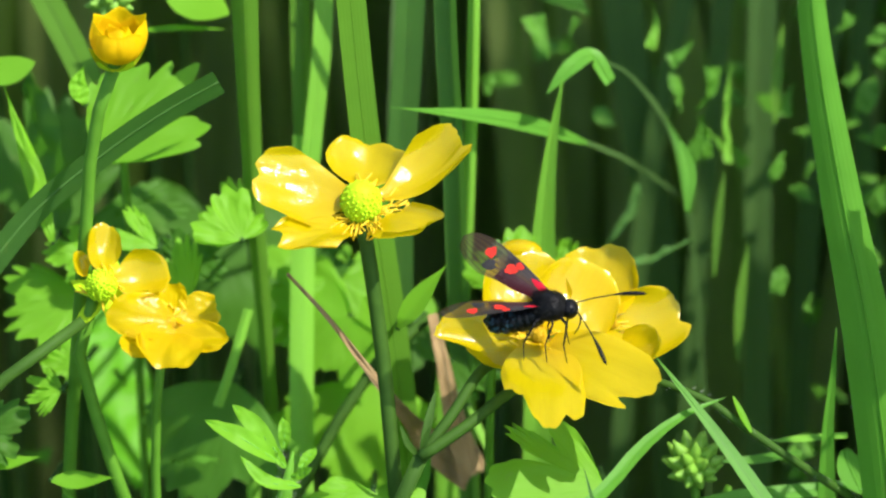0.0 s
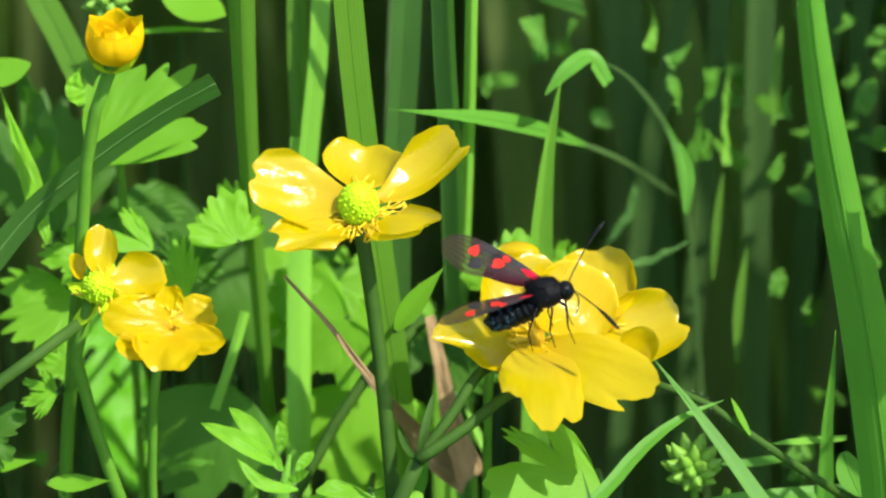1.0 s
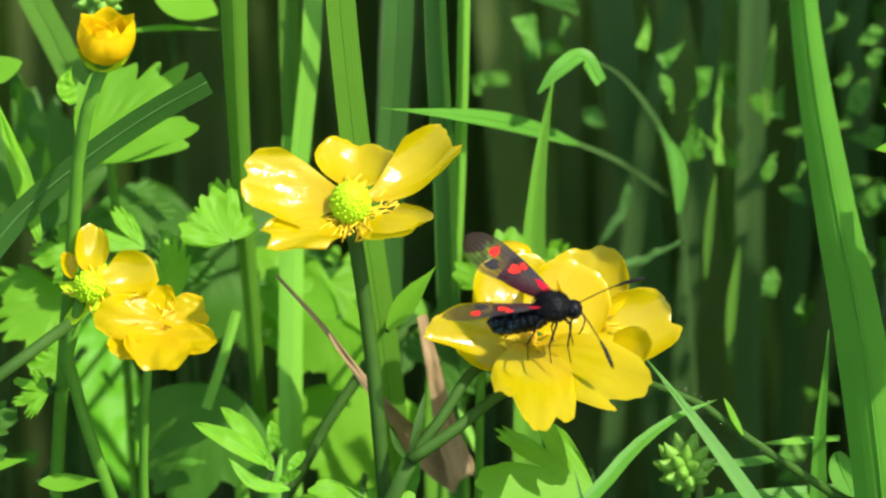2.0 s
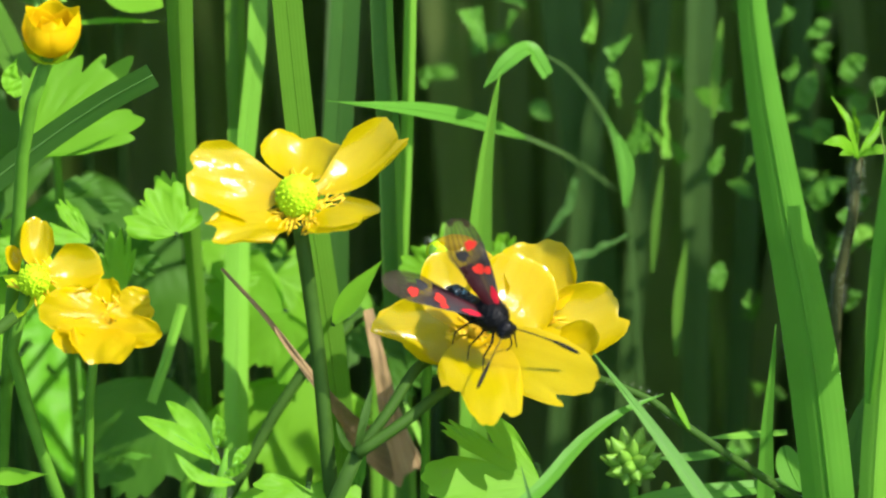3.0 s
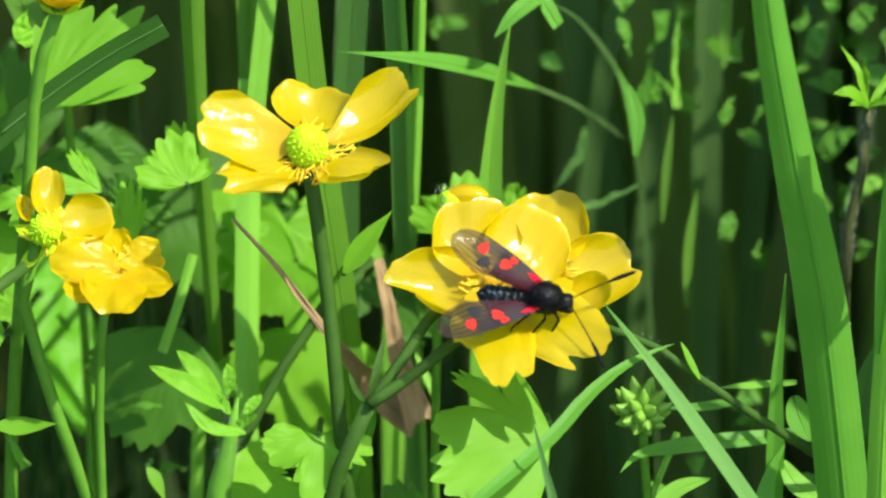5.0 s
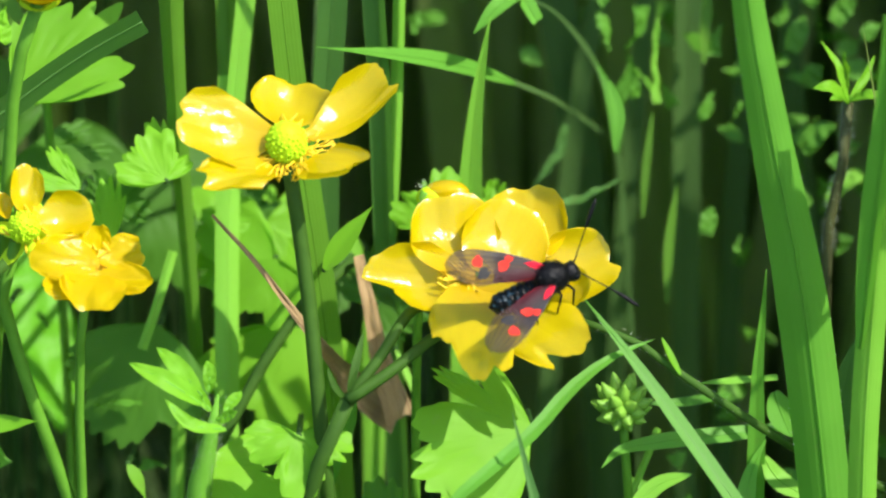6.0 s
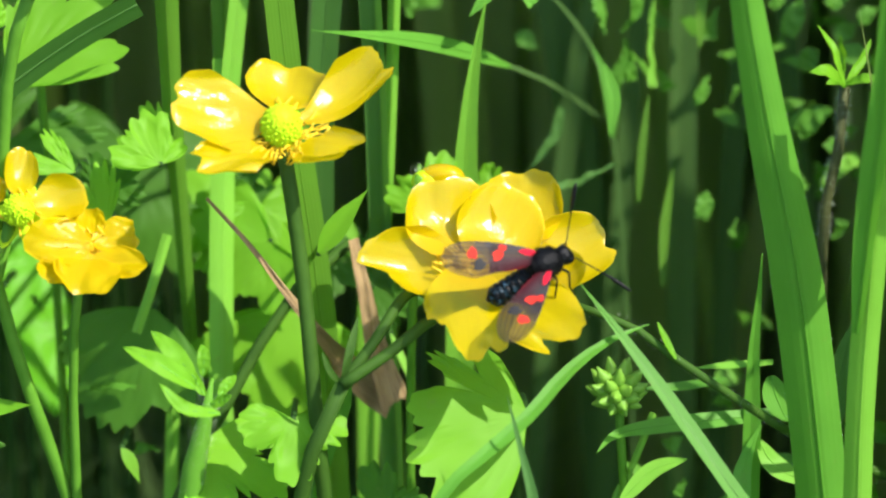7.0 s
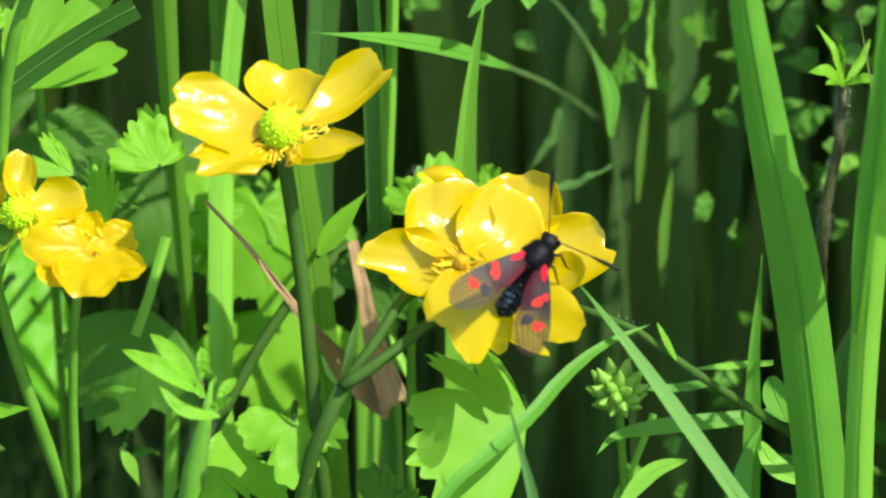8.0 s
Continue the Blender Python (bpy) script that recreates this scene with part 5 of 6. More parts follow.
# ---- dry grass, bur, hairy stem ----
def dry_things():
    pts = [(0.0036, 0.0219, 0.1270), (0.0009, 0.0217, 0.1290), (-0.0029, 0.0205, 0.1335), (-0.00629, 0.00442, 0.1463), (-0.01009, 0.00376, 0.152), (-0.01482, 0.00455, 0.15842), (-0.01982, 0.00505, 0.16422)]
    bm = bmesh.new()
    ribbon(bm, pts, 4.0, Vector((0.2, -0.9, 0.4)), 0.5, "tail", 40, 8, wave=0.4, seed=4)
    ob = link("dry_grass_stalk", shift(bm, pts[0]), DRY)
    ob.location = pts[0]
    tagged(ob, "dry brown grass leaf narrowing to a long thin tip", "dry grass")
    pts = [(-0.0015, 0.0236, 0.1497), (-0.0001, 0.0219, 0.1436), (0.0012, 0.0218, 0.1363), (0.0038, 0.0201, 0.1279)]
    bm = bmesh.new()
    vs = ribbon(bm, pts, 4.2, Vector((0.3, -0.85, 0.45)), 0.4, "slender", 30, 14, wave=0.4)
    # ragged lower end
    for j, v in enumerate(vs[-1]):
        v.co += (Vector(pts[-1]) - Vector(pts[-2])).normalized() * MM * 1.6 * noise.noise(Vector((j * 1.3, 4, 2)))
    ob = link("dry_leaf", shift(bm, pts[-1]), DRY)
    ob.location = pts[-1]
    tagged(ob, "withered brown grass leaf hanging down", "dry grass")


dry_things()


def bur(c, label):
    c = Vector(c)
    foot = Vector((c.x + 0.004, c.y + 0.004, 0.0))
    ob = thing("bur_head", foot, label, "seed head", "seed heads")
    bm = bmesh.new()
    tube(bm, [foot, foot.lerp(c, 0.6) + Vector((0.002, 0, 0)), c], 0.6, 12, 7)
    part("stem", shift(bm, foot), STEM, ob)
    bm = bmesh.new()
    blob(bm, c, UP, (2.2, 2.2, 2.2))
    part("core", shift(bm, foot), CARPEL, ob)
    for i in range(34):
        z = 1 - 2 * (i + 0.5) / 34
        a = i * 2.39996
        d = Vector((math.sqrt(1 - z * z) * math.cos(a), math.sqrt(1 - z * z) * math.sin(a), z))
        p = c + d * 1.9 * MM
        bm = bmesh.new()
        tube(bm, [p, p + d * 1.0 * MM, p + (d + UP * 0.25) * 2.1 * MM], 0.95, 6, 7, 0.12, bulge=lambda u: 1 + 0.35 * math.sin(math.pi * u))
        part("seed", shift(bm, foot), SEED, ob)


bur((0.0322, 0.0047, 0.1375), "spiky green buttercup seed head low in grass")
bur((-0.0431, 0.0376, 0.1891), "spiky green seed head behind the bud")


def hairy_stem():
    foot = Vector(to_ground((0.0773, -0.0122, 0.1250), 0.02, 0))
    ob = thing("hairy_stem", foot, "dark hairy stem with a pointed bract", "stem")
    pts = [foot, (0.0717, 0.0095, 0.1194), (0.0640, 0.0059, 0.1258), (0.0563, 0.0019, 0.1315), (0.0480, -0.0032, 0.1394), (0.0393, -0.0044, 0.1463), (0.0337, -0.0027, 0.1500), (0.0248, -0.0013, 0.1530)]
    bm = bmesh.new()
    tube(bm, pts, 1.15, 36, 8, 0.5)
    part("stem", shift(bm, foot), STEM_DARK, ob)
    bm = bmesh.new()
    hairs(bm, pts[1:], 420, 0.55, 0.3, 0.012, seed=7, spread=0.65)
    tagged(part("hairs", shift(bm, foot), HAIR, ob), kind="stuff")
    bm = bmesh.new()
    ribbon(bm, [(0.0391, -0.0053, 0.1468), (0.0380, -0.0045, 0.1486), (0.0367, -0.0033, 0.1511)], 1.0, FACE_RIGHT, 0.4, "ovate", 10, 4)
    part("bract", shift(bm, foot), LEAF, ob)


hairy_stem()


def side_plant():
    foot = Vector(to_ground((0.0587, 0.0274, 0.1311)))
    ob = thing("young_plant", foot, "young plant with pointed leaves on a brown hairy stem", "plant")
    pts = [foot, (0.0593, 0.0277, 0.1482), (0.0596, 0.0278, 0.1543), (0.0612, 0.0279, 0.1621), (0.0615, 0.0282, 0.1690)]
    bm = bmesh.new()
    tube(bm, pts, 0.85, 20, 9, 0.7)
    part("stem", shift(bm, foot), STEM_BROWN, ob)
    bm = bmesh.new()
    hairs(bm, pts[1:], 420, 0.8, 0.3, 0.016, seed=9, spread=0.7)
    tagged(part("hairs", shift(bm, foot), HAIR, ob), kind="stuff")
    for tip, mid, w, face in (((0.0580, 0.0307, 0.1766), (0.0599, 0.0284, 0.1742), 1.3, (0.7, -0.6, 0.35)), ((0.0568, 0.0254, 0.1724), (0.0587, 0.0255, 0.1725), 2.2, (0.1, -0.5, 0.86)), ((0.0588, 0.0238, 0.1714), (0.0598, 0.0249, 0.1713), 1.4, (0.1, -0.5, 0.86)),
                              ((0.0660, 0.0250, 0.1715), (0.0637, 0.0250, 0.1716), 2.0, (0.1, -0.5, 0.86)), ((0.0613, 0.0347, 0.1734), (0.0618, 0.0333, 0.1704), 2.6, (-0.9, -0.4, 0.1)), ((0.0650, 0.0327, 0.1738), (0.0636, 0.0305, 0.1716), 1.2, (0.5, -0.7, 0.5))):
        bm = bmesh.new()
        ribbon(bm, [(0.0614, 0.0274, 0.1696), mid, tip], w, Vector(face), 0.35, "ovate", 14, 6, wave=0.3, seed=w)
        part("leaf", shift(bm, foot), LEAF, ob)


side_plant()


# ---- the moth: x forward, y to its left, z up, in mm from its thorax ----
def V(x, y, z):
    return Vector((x, y, z)) * MM


def wing(side):
    """Fore wing along +x; its hind edge lies towards the body. side: 1 left, -1 right."""
    bm = bmesh.new()
    length = 14.5

    def place(u, v):
        lead = 0.5 * math.sin(math.pi * u ** 0.8)
        full = 6.3 * min(u, 0.66) ** 0.72 + 0.55 * (1 - u) ** 4
        chord = max(0.03, full * (1 if u < 0.66 else max(0.0, 1 - ((u - 0.66) / 0.34) ** 2.3) ** 0.5))
        y = full * (0.5 - 0.06 * max(0, u - 0.66)) + (v - 0.5) * chord - lead
        z = 0.35 * math.sin(math.pi * u) * (1 - v) + 0.04 * math.sin(v * 9 + u * 2) - 0.25 * v * v
        # turned so that the tip lies straight out from the root
        return V(u * length * 0.988 + y * 0.155, side * (y * 0.988 - u * length * 0.155), z)

    sheet(bm, 30, 12, place)
    return bm, place


def spot(place, u, v, ru, rv):
    bm = bmesh.new()

    def lift(a, b):
        q = 2 * math.pi * b
        wob = 1 + 0.12 * math.sin(q * 3 + u * 9) + 0.09 * math.sin(q * 5 + v * 7) + 0.08 * math.sin(q * 9 + u * 4)
        p = place(min(1, max(0, u + ru * a * math.cos(q) * wob)), min(1, max(0, v + rv * a * math.sin(q) * wob)))
        return p + V(0, 0, 0.05)

    sheet(bm, 3, 20, lift)
    return bm


def build_moth():
    moth = new("burnet_moth")
    tagged(moth, "black burnet moth with red-spotted grey wings on a buttercup", "moth")
    rng = random.Random(11)
    bm = bmesh.new()
    blob(bm, (0, 0, 0), (1, 0, 0), (2.35, 2.0, 1.85), 14, 18)
    part("thorax", bm, BLACK, moth, "furry black thorax")
    bm = bmesh.new()
    for _ in range(1100):
        d = Vector((rng.uniform(-1, 1), rng.uniform(-1, 1), rng.uniform(-0.7, 1))).normalized()
        p = Vector((d.x * 2.3, d.y * 1.95, d.z * 1.8)) * MM
        e = p + (d * 0.5 + Vector((-0.4, 0, 0.1))) * MM * rng.uniform(0.5, 1.3)
        w = d.orthogonal().normalized() * 0.05 * MM
        q = d.cross(w)
        a = [bm.verts.new(p + w), bm.verts.new(p - w * 0.5 + q * 0.87), bm.verts.new(p - w * 0.5 - q * 0.87)]
        t = bm.verts.new(e)
        for m in range(3):
            bm.faces.new((a[m], a[(m + 1) % 3], t))
    tagged(part("fur", bm, BLACK, moth), kind="stuff")
    bm = bmesh.new()
    blob(bm, V(2.5, 0, -0.1), (1, 0, 0), (1.15, 1.3, 1.2), 10, 14)
    head = part("head", bm, BLACK, moth)
    for s in (1, -1):
        bm = bmesh.new()
        blob(bm, V(3.0, s * 1.0, 0.0), (0.3, s, 0), (0.4, 0.5, 0.5), 8, 10)
        part("eye", bm, BLUEBLACK, head)
    bm = bmesh.new()
    tube(bm, [V(3.5, 0, -0.4), V(4.0, 0, -1.2), V(3.8, 0, -2.6), V(3.4, 0, -3.4)], 0.12, 10, 6, 0.07)
    part("tongue", bm, BLACK, head)
    bm = bmesh.new()
    tube(bm, [V(-1.0, 0, -1.1), V(-3.5, 0, -2.1), V(-5.8, 0, -2.7), V(-8.2, 0, -2.8)], 1.75, 42, 16, 1.45,
         bulge=lambda u: (1 - 0.10 * abs(math.sin(u * 8 * math.pi)) ** 6) * min(1.0, 0.75 + u * 1.5) * (1.0 if u < 0.8 else max(0.12, 1 - ((u - 0.8) / 0.2) ** 2.2)))
    part("abdomen", bm, BLUEBLACK, moth, "segmented blue-black abdomen")
    wings, feelers = [], []
    for s in (1, -1):
        bm, place = wing(s)
        w = part("forewing", bm, WING, moth, "smoky grey forewing with red spots")
        for u, v, ru, rv, mat in ((0.17, 0.25, 0.09, 0.21, RED), (0.43, 0.18, 0.038, 0.13, ORANGE), (0.47, 0.44, 0.05, 0.18, ORANGE), (0.71, 0.34, 0.047, 0.16, ORANGE)):
            part("wing_spot", spot(place, u, v, ru, rv), mat, w, "orange-red wing spot")
        part("wing_mark", spot(place, 0.64, 0.66, 0.055, 0.17), SMOKE, w, "smoky dark wing mark")
        bm = bmesh.new()
        sheet(bm, 14, 8, lambda u, v: place(0.04 + u * 0.5, 0.5 + v * (0.44 + 0.14 * math.sin(math.pi * u ** 0.8))) + V(0, 0, -0.2))
        part("hindwing", bm, HINDWING, w, "crimson hindwing with dark edge")
        wings.append(w)
        bm = bmesh.new()
        tube(bm, [V(0, 0, 0), V(3, 0, 0.35), V(6.5, 0, 0.4), V(9.3, 0, 0.0)], 0.075, 22, 7, 0.10,
             bulge=lambda u: 1 + 2.0 * max(0.0, math.sin(math.pi * min(1, max(0, (u - 0.55) / 0.5)))) if u < 0.97 else 0.5)
        feelers.append(part("antenna", bm, BLACK, moth, "clubbed black antenna"))
        for x0, x1, x2, x3, out in ((1.4, 2.4, 2.2, 2.8, 2.6), (0.3, 0.6, -0.1, 0.3, 3.0), (-0.7, -1.6, -2.8, -2.6, 3.0)):
            bm = bmesh.new()
            tube(bm, [V(x0, s * 0.8, -0.9), V(x1, s * out * 0.7, -1.5)], 0.22, 4, 6, 0.17)
            tube(bm, [V(x1, s * out * 0.7, -1.5), V(x2, s * out, -4.0)], 0.16, 4, 6, 0.12)
            tube(bm, [V(x2, s * out, -4.0), V(x3, s * (out + 0.3), -6.2)], 0.10, 4, 6, 0.06)
            part("leg", bm, BLACK, moth)
    return moth, wings, feelers


moth, wings, feelers = build_moth()

MOTH = [
    (0.0, pose(0.0134, -0.0076, 0.1656, -2, 4, -4)),
    (0.2, pose(0.0126, -0.0073, 0.1663, -2, 1, -2)),
    (0.5, pose(0.0121, -0.0072, 0.1664, -2, 0, -2)),
    (0.8, pose(0.0127, -0.0069, 0.1671, -2, -4, 0)),
    (1.0, pose(0.0131, -0.0067, 0.1674, -2, -8, 2)),
    (1.2, pose(0.0140, -0.0068, 0.1672, -2, -2, -1)),
    (2.3, pose(0.0151, -0.0076, 0.1655, -2, 6, -4)),
    (2.5, pose(0.0142, -0.0075, 0.1657, 0, 9, -5)),
    (2.8, pose(0.0133, -0.0080, 0.1646, 10, 14, -20)),
    (3.0, pose(0.0141, -0.0083, 0.1640, 13, 24, -45)),
    (3.5, pose(0.0145, -0.0091, 0.1624, 12, 34, -64)),
    (3.8, pose(0.0167, -0.0096, 0.1612, 27, 26, -29)),
    (4.0, pose(0.0166, -0.0095, 0.1614, 33, 22, -11)),
    (4.5, pose(0.0179, -0.0106, 0.1590, 37, 22, 2)),
    (4.7, pose(0.0186, -0.0103, 0.1598, 37, 20, 4)),
    (5.8, pose(0.0221, -0.0097, 0.1611, 38, 0, 14)),
    (6.0, pose(0.0227, -0.0091, 0.1622, 36, -10, 20)),
    (6.2, pose(0.0224, -0.0088, 0.1629, 35, -18, 24)),
    (6.5, pose(0.0225, -0.0090, 0.1626, 34, -22, 27)),
    (6.6, pose(0.0223, -0.0094, 0.1616, 35, -11, 22)),
    (6.7, pose(0.0226, -0.0092, 0.1620, 35, -15, 23)),
    (7.0, pose(0.0225, -0.0092, 0.1620, 35, -16, 23)),
    (7.2, pose(0.0225, -0.0089, 0.1627, 33, -22, 28)),
    (7.4, pose(0.0220, -0.0087, 0.1631, 32, -24, 30)),
    (7.5, pose(0.0219, -0.0086, 0.1634, 32, -24, 32)),
    (7.7, pose(0.0215, -0.0090, 0.1625, 25, -38, 48)),
    (7.8, pose(0.0216, -0.0090, 0.1626, 28, -36, 42)),
    (8.0, pose(0.0215, -0.0089, 0.1628, 28, -36, 41)),
]
WING_L = [
    (0.0, pose(0.0006, 0.0008, 0.0007, -43, -19, 154)),
    (0.2, pose(0.0006, 0.0008, 0.0007, -41, -17, 151)),
    (0.5, pose(0.0006, 0.0008, 0.0007, -42, -16, 151)),
    (0.8, pose(0.0006, 0.0008, 0.0007, -40, -18, 151)),
    (1.0, pose(0.0006, 0.0008, 0.0007, -43, -24, 160)),
    (1.2, pose(0.0006, 0.0008, 0.0007, -41, -17, 153)),
    (2.3, pose(0.0006, 0.0008, 0.0007, -43, -21, 155)),
    (2.5, pose(0.0006, 0.0008, 0.0007, -41, -19, 151)),
    (2.8, pose(0.0006, 0.0008, 0.0007, -27, -25, 151)),
    (3.0, pose(0.0006, 0.0008, 0.0007, -28, -52, -165)),
    (3.5, pose(0.0006, 0.0008, 0.0007, -12, -67, -180)),
    (3.8, pose(0.0006, 0.0008, 0.0007, -20, -51, -177)),
    (4.0, pose(0.0006, 0.0008, 0.0007, -16, -18, 169)),
    (4.5, pose(0.0006, 0.0008, 0.0007, -19, -1, 156)),
    (4.7, pose(0.0006, 0.0008, 0.0007, -18, -4, 162)),
    (5.8, pose(0.0006, 0.0008, 0.0007, -12, -12, 169)),
    (6.0, pose(0.0006, 0.0008, 0.0007, -11, -16, 166)),
    (6.2, pose(0.0006, 0.0008, 0.0007, -9, -14, 171)),
    (6.5, pose(0.0006, 0.0008, 0.0007, -9, -21, 171)),
    (6.6, pose(0.0006, 0.0008, 0.0007, -12, -37, 175)),
    (6.7, pose(0.0006, 0.0008, 0.0007, -10, -19, 167)),
    (7.0, pose(0.0006, 0.0008, 0.0007, -10, -21, 166)),
    (7.2, pose(0.0006, 0.0008, 0.0007, -8, -11, 164)),
    (7.4, pose(0.0006, 0.0008, 0.0007, -9, -32, 172)),
    (7.5, pose(0.0006, 0.0008, 0.0007, -10, -41, 176)),
    (7.7, pose(0.0006, 0.0008, 0.0007, -8, -50, 179)),
    (7.8, pose(0.0006, 0.0008, 0.0007, -6, -28, 168)),
    (8.0, pose(0.0006, 0.0008, 0.0007, -6, -24, 169)),
]
WING_R = [
    (0.0, pose(0.0006, -0.0008, 0.0007, -9, 8, -174)),
    (0.2, pose(0.0006, -0.0008, 0.0007, -9, 11, -174)),
    (0.5, pose(0.0006, -0.0008, 0.0007, -9, 13, -173)),
    (0.8, pose(0.0006, -0.0008, 0.0007, -10, 10, -174)),
    (1.0, pose(0.0006, -0.0008, 0.0007, -10, 7, -175)),
    (1.2, pose(0.0006, -0.0008, 0.0007, -10, 11, -173)),
    (2.3, pose(0.0006, -0.0008, 0.0007, -9, 8, -175)),
    (2.5, pose(0.0006, -0.0008, 0.0007, -9, 7, -176)),
    (2.8, pose(0.0006, -0.0008, 0.0007, -7, -3, -159)),
    (3.0, pose(0.0006, -0.0008, 0.0007, -5, -11, -142)),
    (3.5, pose(0.0006, -0.0008, 0.0007, -9, -38, -123)),
    (3.8, pose(0.0006, -0.0008, 0.0007, -9, -6, -151)),
    (4.0, pose(0.0006, -0.0008, 0.0007, -9, 13, -156)),
    (4.5, pose(0.0006, -0.0008, 0.0007, -8, 16, -161)),
    (4.7, pose(0.0006, -0.0008, 0.0007, -8, 23, -161)),
    (5.8, pose(0.0006, -0.0008, 0.0007, -8, -2, -152)),
    (6.0, pose(0.0006, -0.0008, 0.0007, -7, -9, -149)),
    (6.2, pose(0.0006, -0.0008, 0.0007, -7, -10, -148)),
    (6.5, pose(0.0006, -0.0008, 0.0007, -7, -11, -147)),
    (6.6, pose(0.0006, -0.0008, 0.0007, -5, -23, -141)),
    (6.7, pose(0.0006, -0.0008, 0.0007, -6, -12, -144)),
    (7.0, pose(0.0006, -0.0008, 0.0007, -6, -16, -143)),
    (7.2, pose(0.0006, -0.0008, 0.0007, -7, -10, -148)),
    (7.4, pose(0.0006, -0.0008, 0.0007, -3, -15, -133)),
    (7.5, pose(0.0006, -0.0008, 0.0007, -2, -27, -132)),
    (7.7, pose(0.0006, -0.0008, 0.0007, -1, -23, -130)),
    (7.8, pose(0.0006, -0.0008, 0.0007, -5, -15, -146)),
    (8.0, pose(0.0006, -0.0008, 0.0007, -6, -12, -149)),
]
FEELER_L = [
    (0.0, pose(0.0029, 0.0003, 0.0006, 0, -11, 7)),
    (0.2, pose(0.0029, 0.0003, 0.0006, 0, -9, 13)),
    (0.5, pose(0.0029, 0.0003, 0.0006, 0, -27, 14)),
    (0.8, pose(0.0029, 0.0003, 0.0006, 0, -36, 31)),
    (1.0, pose(0.0029, 0.0003, 0.0006, -0, -42, 33)),
    (1.2, pose(0.0029, 0.0003, 0.0006, 0, -22, 21)),
    (2.3, pose(0.0029, 0.0003, 0.0006, -0, -20, 11)),
    (2.5, pose(0.0029, 0.0003, 0.0006, 0, -5, 3)),
    (2.8, pose(0.0029, 0.0003, 0.0006, -0, -5, 18)),
    (3.0, pose(0.0029, 0.0003, 0.0006, 0, 6, 33)),
    (3.5, pose(0.0029, 0.0003, 0.0006, -0, 5, 54)),
    (3.8, pose(0.0029, 0.0003, 0.0006, 0, -21, 60)),
    (4.0, pose(0.0029, 0.0003, 0.0006, -0, -30, 43)),
    (4.5, pose(0.0029, 0.0003, 0.0006, -0, -40, 34)),
    (4.7, pose(0.0029, 0.0003, 0.0006, -0, -36, 18)),
    (5.8, pose(0.0029, 0.0003, 0.0006, -0, -51, 52)),
    (6.0, pose(0.0029, 0.0003, 0.0006, -0, -45, 47)),
    (6.2, pose(0.0029, 0.0003, 0.0006, 0, -45, 68)),
    (6.5, pose(0.0029, 0.0003, 0.0006, 0, -52, 58)),
    (6.6, pose(0.0029, 0.0003, 0.0006, 0, -47, 25)),
    (6.7, pose(0.0029, 0.0003, 0.0006, -0, -46, 39)),
    (7.0, pose(0.0029, 0.0003, 0.0006, 0, -51, 51)),
    (7.2, pose(0.0029, 0.0003, 0.0006, 0, -49, 63)),
    (7.4, pose(0.0029, 0.0003, 0.0006, 0, -60, 79)),
    (7.5, pose(0.0029, 0.0003, 0.0006, 0, -66, 80)),
    (7.7, pose(0.0029, 0.0003, 0.0006, 0, -60, 58)),
    (7.8, pose(0.0029, 0.0003, 0.0006, 0, -46, 22)),
    (8.0, pose(0.0029, 0.0003, 0.0006, 0, -41, 30)),
]
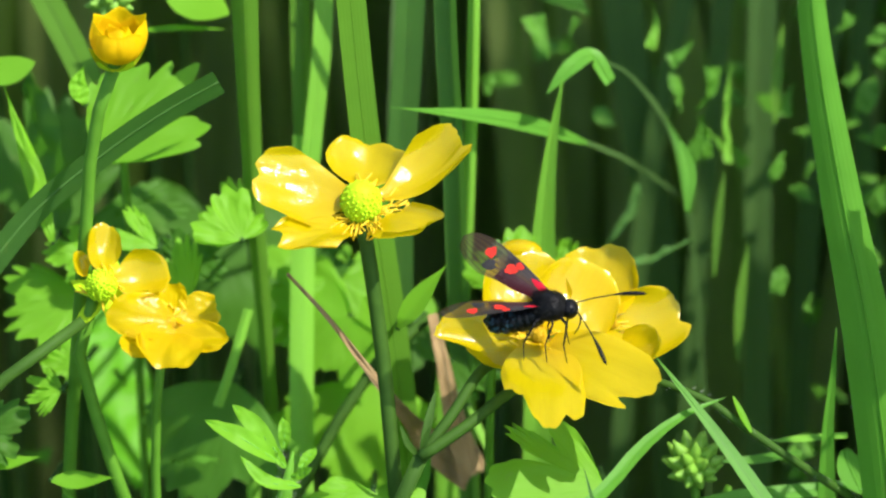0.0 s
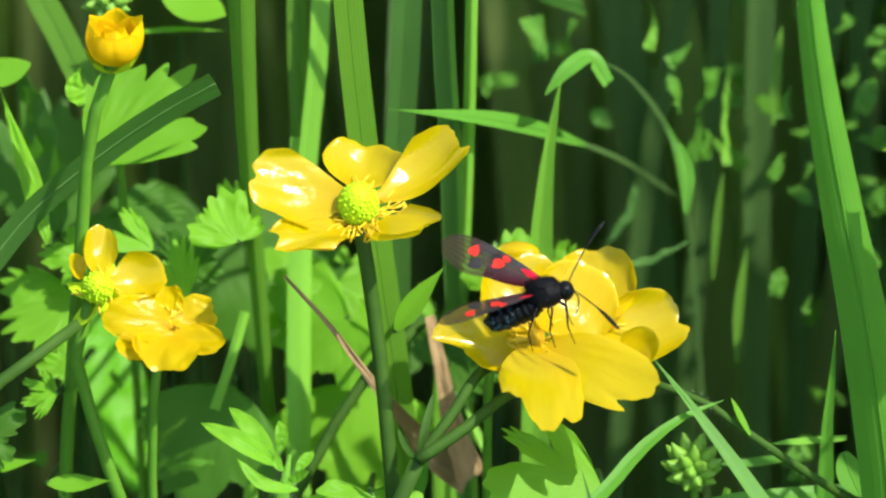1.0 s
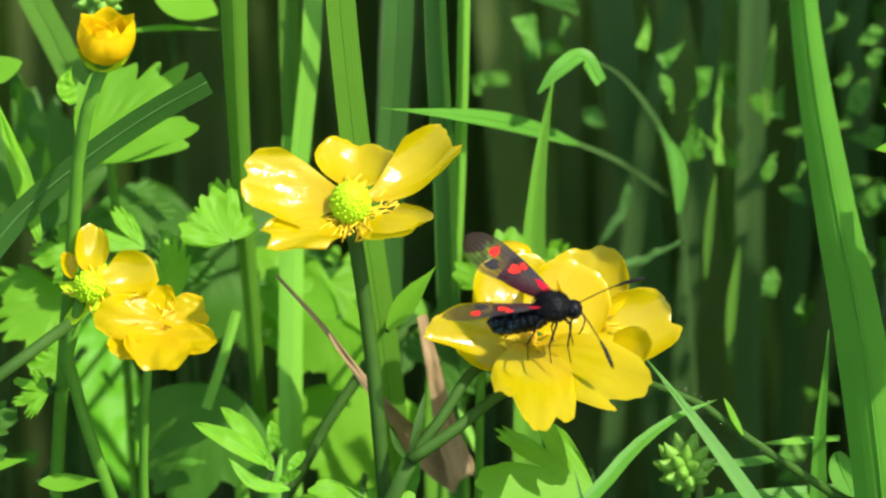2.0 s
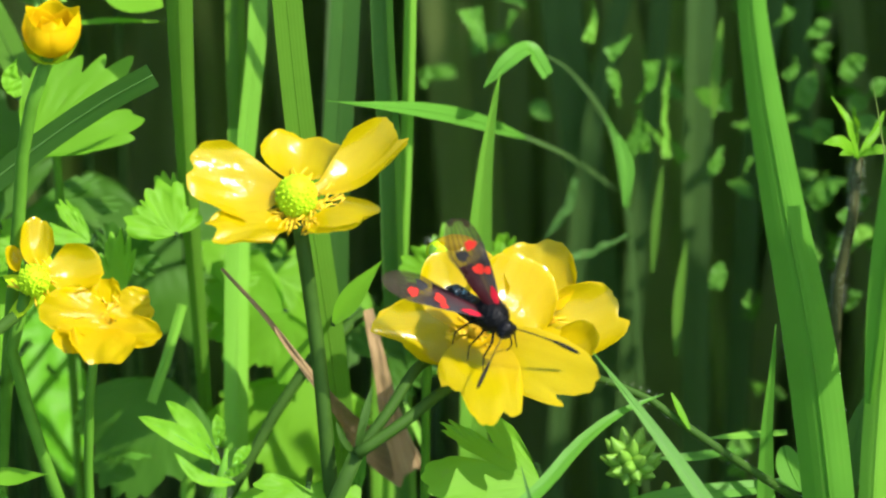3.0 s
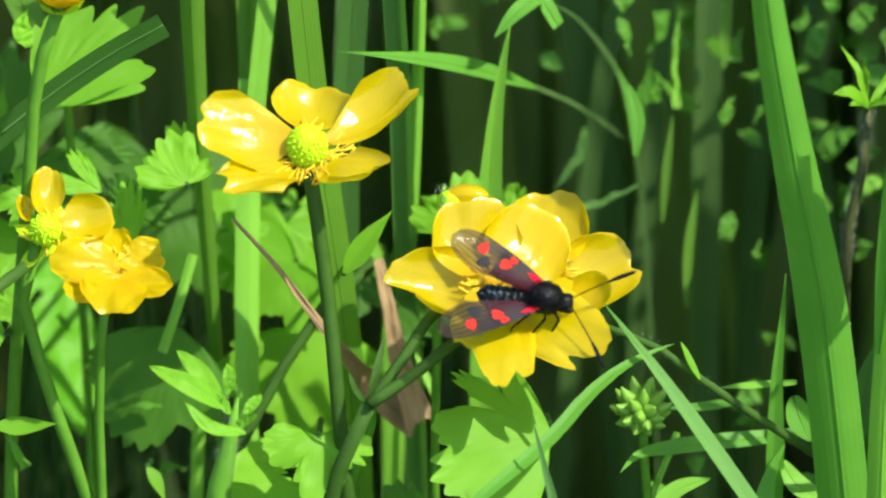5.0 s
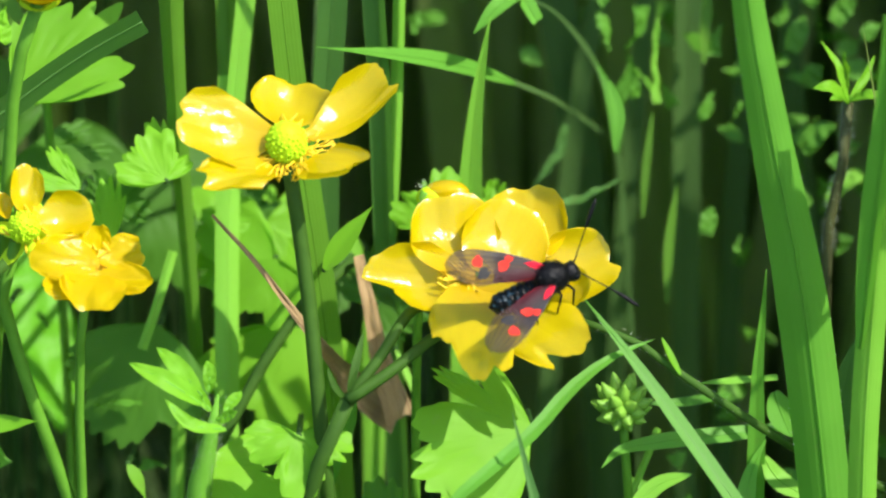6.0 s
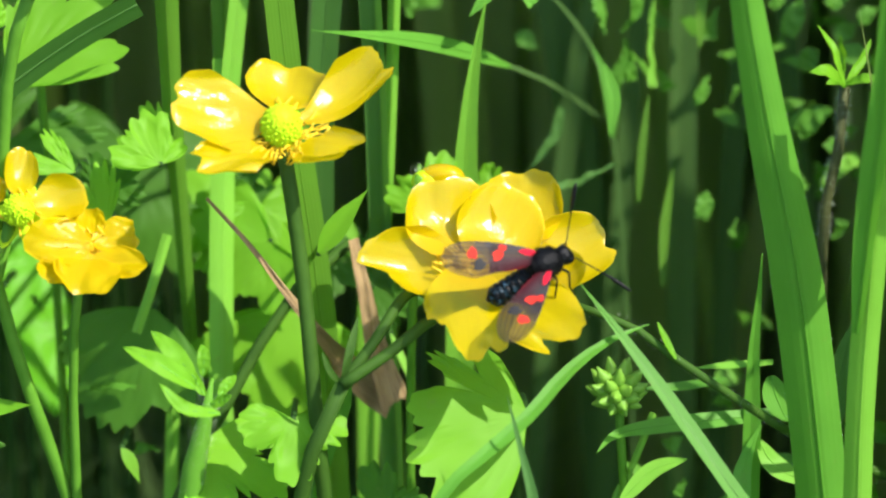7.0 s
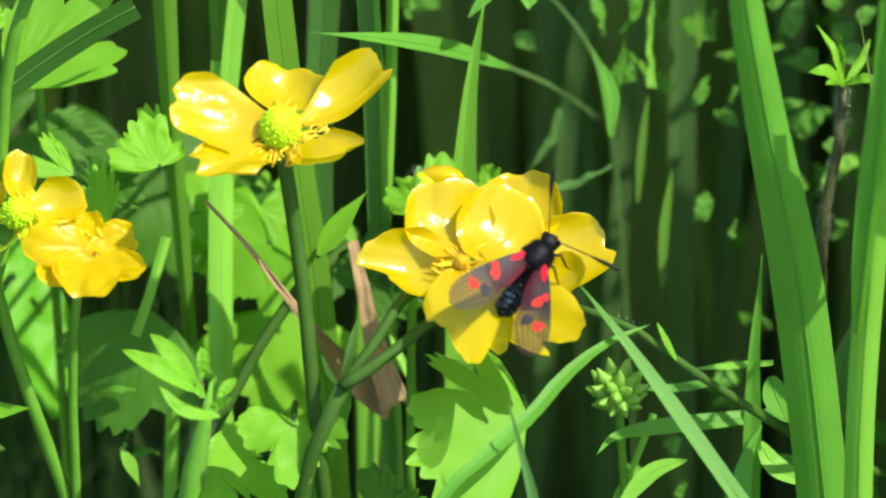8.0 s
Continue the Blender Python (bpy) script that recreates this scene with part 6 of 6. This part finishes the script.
FEELER_R = [
    (0.0, pose(0.0029, -0.0003, 0.0006, 0, 33, -51)),
    (0.2, pose(0.0029, -0.0003, 0.0006, 0, 39, -45)),
    (0.5, pose(0.0029, -0.0003, 0.0006, 0, 39, -40)),
    (0.8, pose(0.0029, -0.0003, 0.0006, 0, 36, -49)),
    (1.0, pose(0.0029, -0.0003, 0.0006, -0, 27, -47)),
    (1.2, pose(0.0029, -0.0003, 0.0006, -0, 24, -39)),
    (2.3, pose(0.0029, -0.0003, 0.0006, -0, 47, -45)),
    (2.5, pose(0.0029, -0.0003, 0.0006, 0, 37, -72)),
    (2.8, pose(0.0029, -0.0003, 0.0006, 0, 38, -59)),
    (3.0, pose(0.0029, -0.0003, 0.0006, 0, 10, -63)),
    (3.5, pose(0.0029, -0.0003, 0.0006, 0, 5, -48)),
    (3.8, pose(0.0029, -0.0003, 0.0006, 0, -19, -30)),
    (4.0, pose(0.0029, -0.0003, 0.0006, 0, 16, -30)),
    (4.5, pose(0.0029, -0.0003, 0.0006, 0, 8, -35)),
    (4.7, pose(0.0029, -0.0003, 0.0006, 0, 14, -44)),
    (5.8, pose(0.0029, -0.0003, 0.0006, 0, 2, -52)),
    (6.0, pose(0.0029, -0.0003, 0.0006, 0, 10, -48)),
    (6.2, pose(0.0029, -0.0003, 0.0006, -0, -16, -54)),
    (6.5, pose(0.0029, -0.0003, 0.0006, -0, -10, -72)),
    (6.6, pose(0.0029, -0.0003, 0.0006, -0, -18, -48)),
    (6.7, pose(0.0029, -0.0003, 0.0006, 0, -6, -58)),
    (7.0, pose(0.0029, -0.0003, 0.0006, 0, 7, -58)),
    (7.2, pose(0.0029, -0.0003, 0.0006, -0, -8, -48)),
    (7.4, pose(0.0029, -0.0003, 0.0006, 0, -6, -89)),
    (7.5, pose(0.0029, -0.0003, 0.0006, -0, -5, -88)),
    (7.7, pose(0.0029, -0.0003, 0.0006, 0, -19, -82)),
    (7.8, pose(0.0029, -0.0003, 0.0006, 0, -2, -83)),
    (8.0, pose(0.0029, -0.0003, 0.0006, 0, 4, -79)),
]


def motions():
    # the pair of flowers sways a little, and its front petals sink as the moth walks onto them
    x, y = twin.location.x, twin.location.y
    walk(twin, [(0.0, pose(x, y, 0)), (2.5, pose(x, y, 0)), (4.0, pose(x, y, 0, 0.05, 0.12, 0)), (4.7, pose(x, y, 0, 0.05, 0.14, 0)), (6.0, pose(x, y, 0, 0.02, 0.05, 0)), (8.0, pose(x, y, 0, 0.02, 0.05, 0))])
    for ob, sink in ((moth_petals[3], ((0.0, 0), (2.5, 0), (3.5, 4), (4.0, 8), (4.7, 11), (6.0, 17), (8.0, 18))),
                     (moth_petals[4], ((0.0, 0), (2.5, 0), (3.5, 2), (4.0, 6), (4.7, 7), (6.0, 6), (7.5, 3), (8.0, 4)))):
        walk(ob, [(t, pose(*ob.location, a, 0, 0)) for t, a in sink])
    walk(moth, MOTH)
    walk(wings[0], WING_L)
    walk(wings[1], WING_R)
    walk(feelers[0], FEELER_L)
    walk(feelers[1], FEELER_R)


motions()
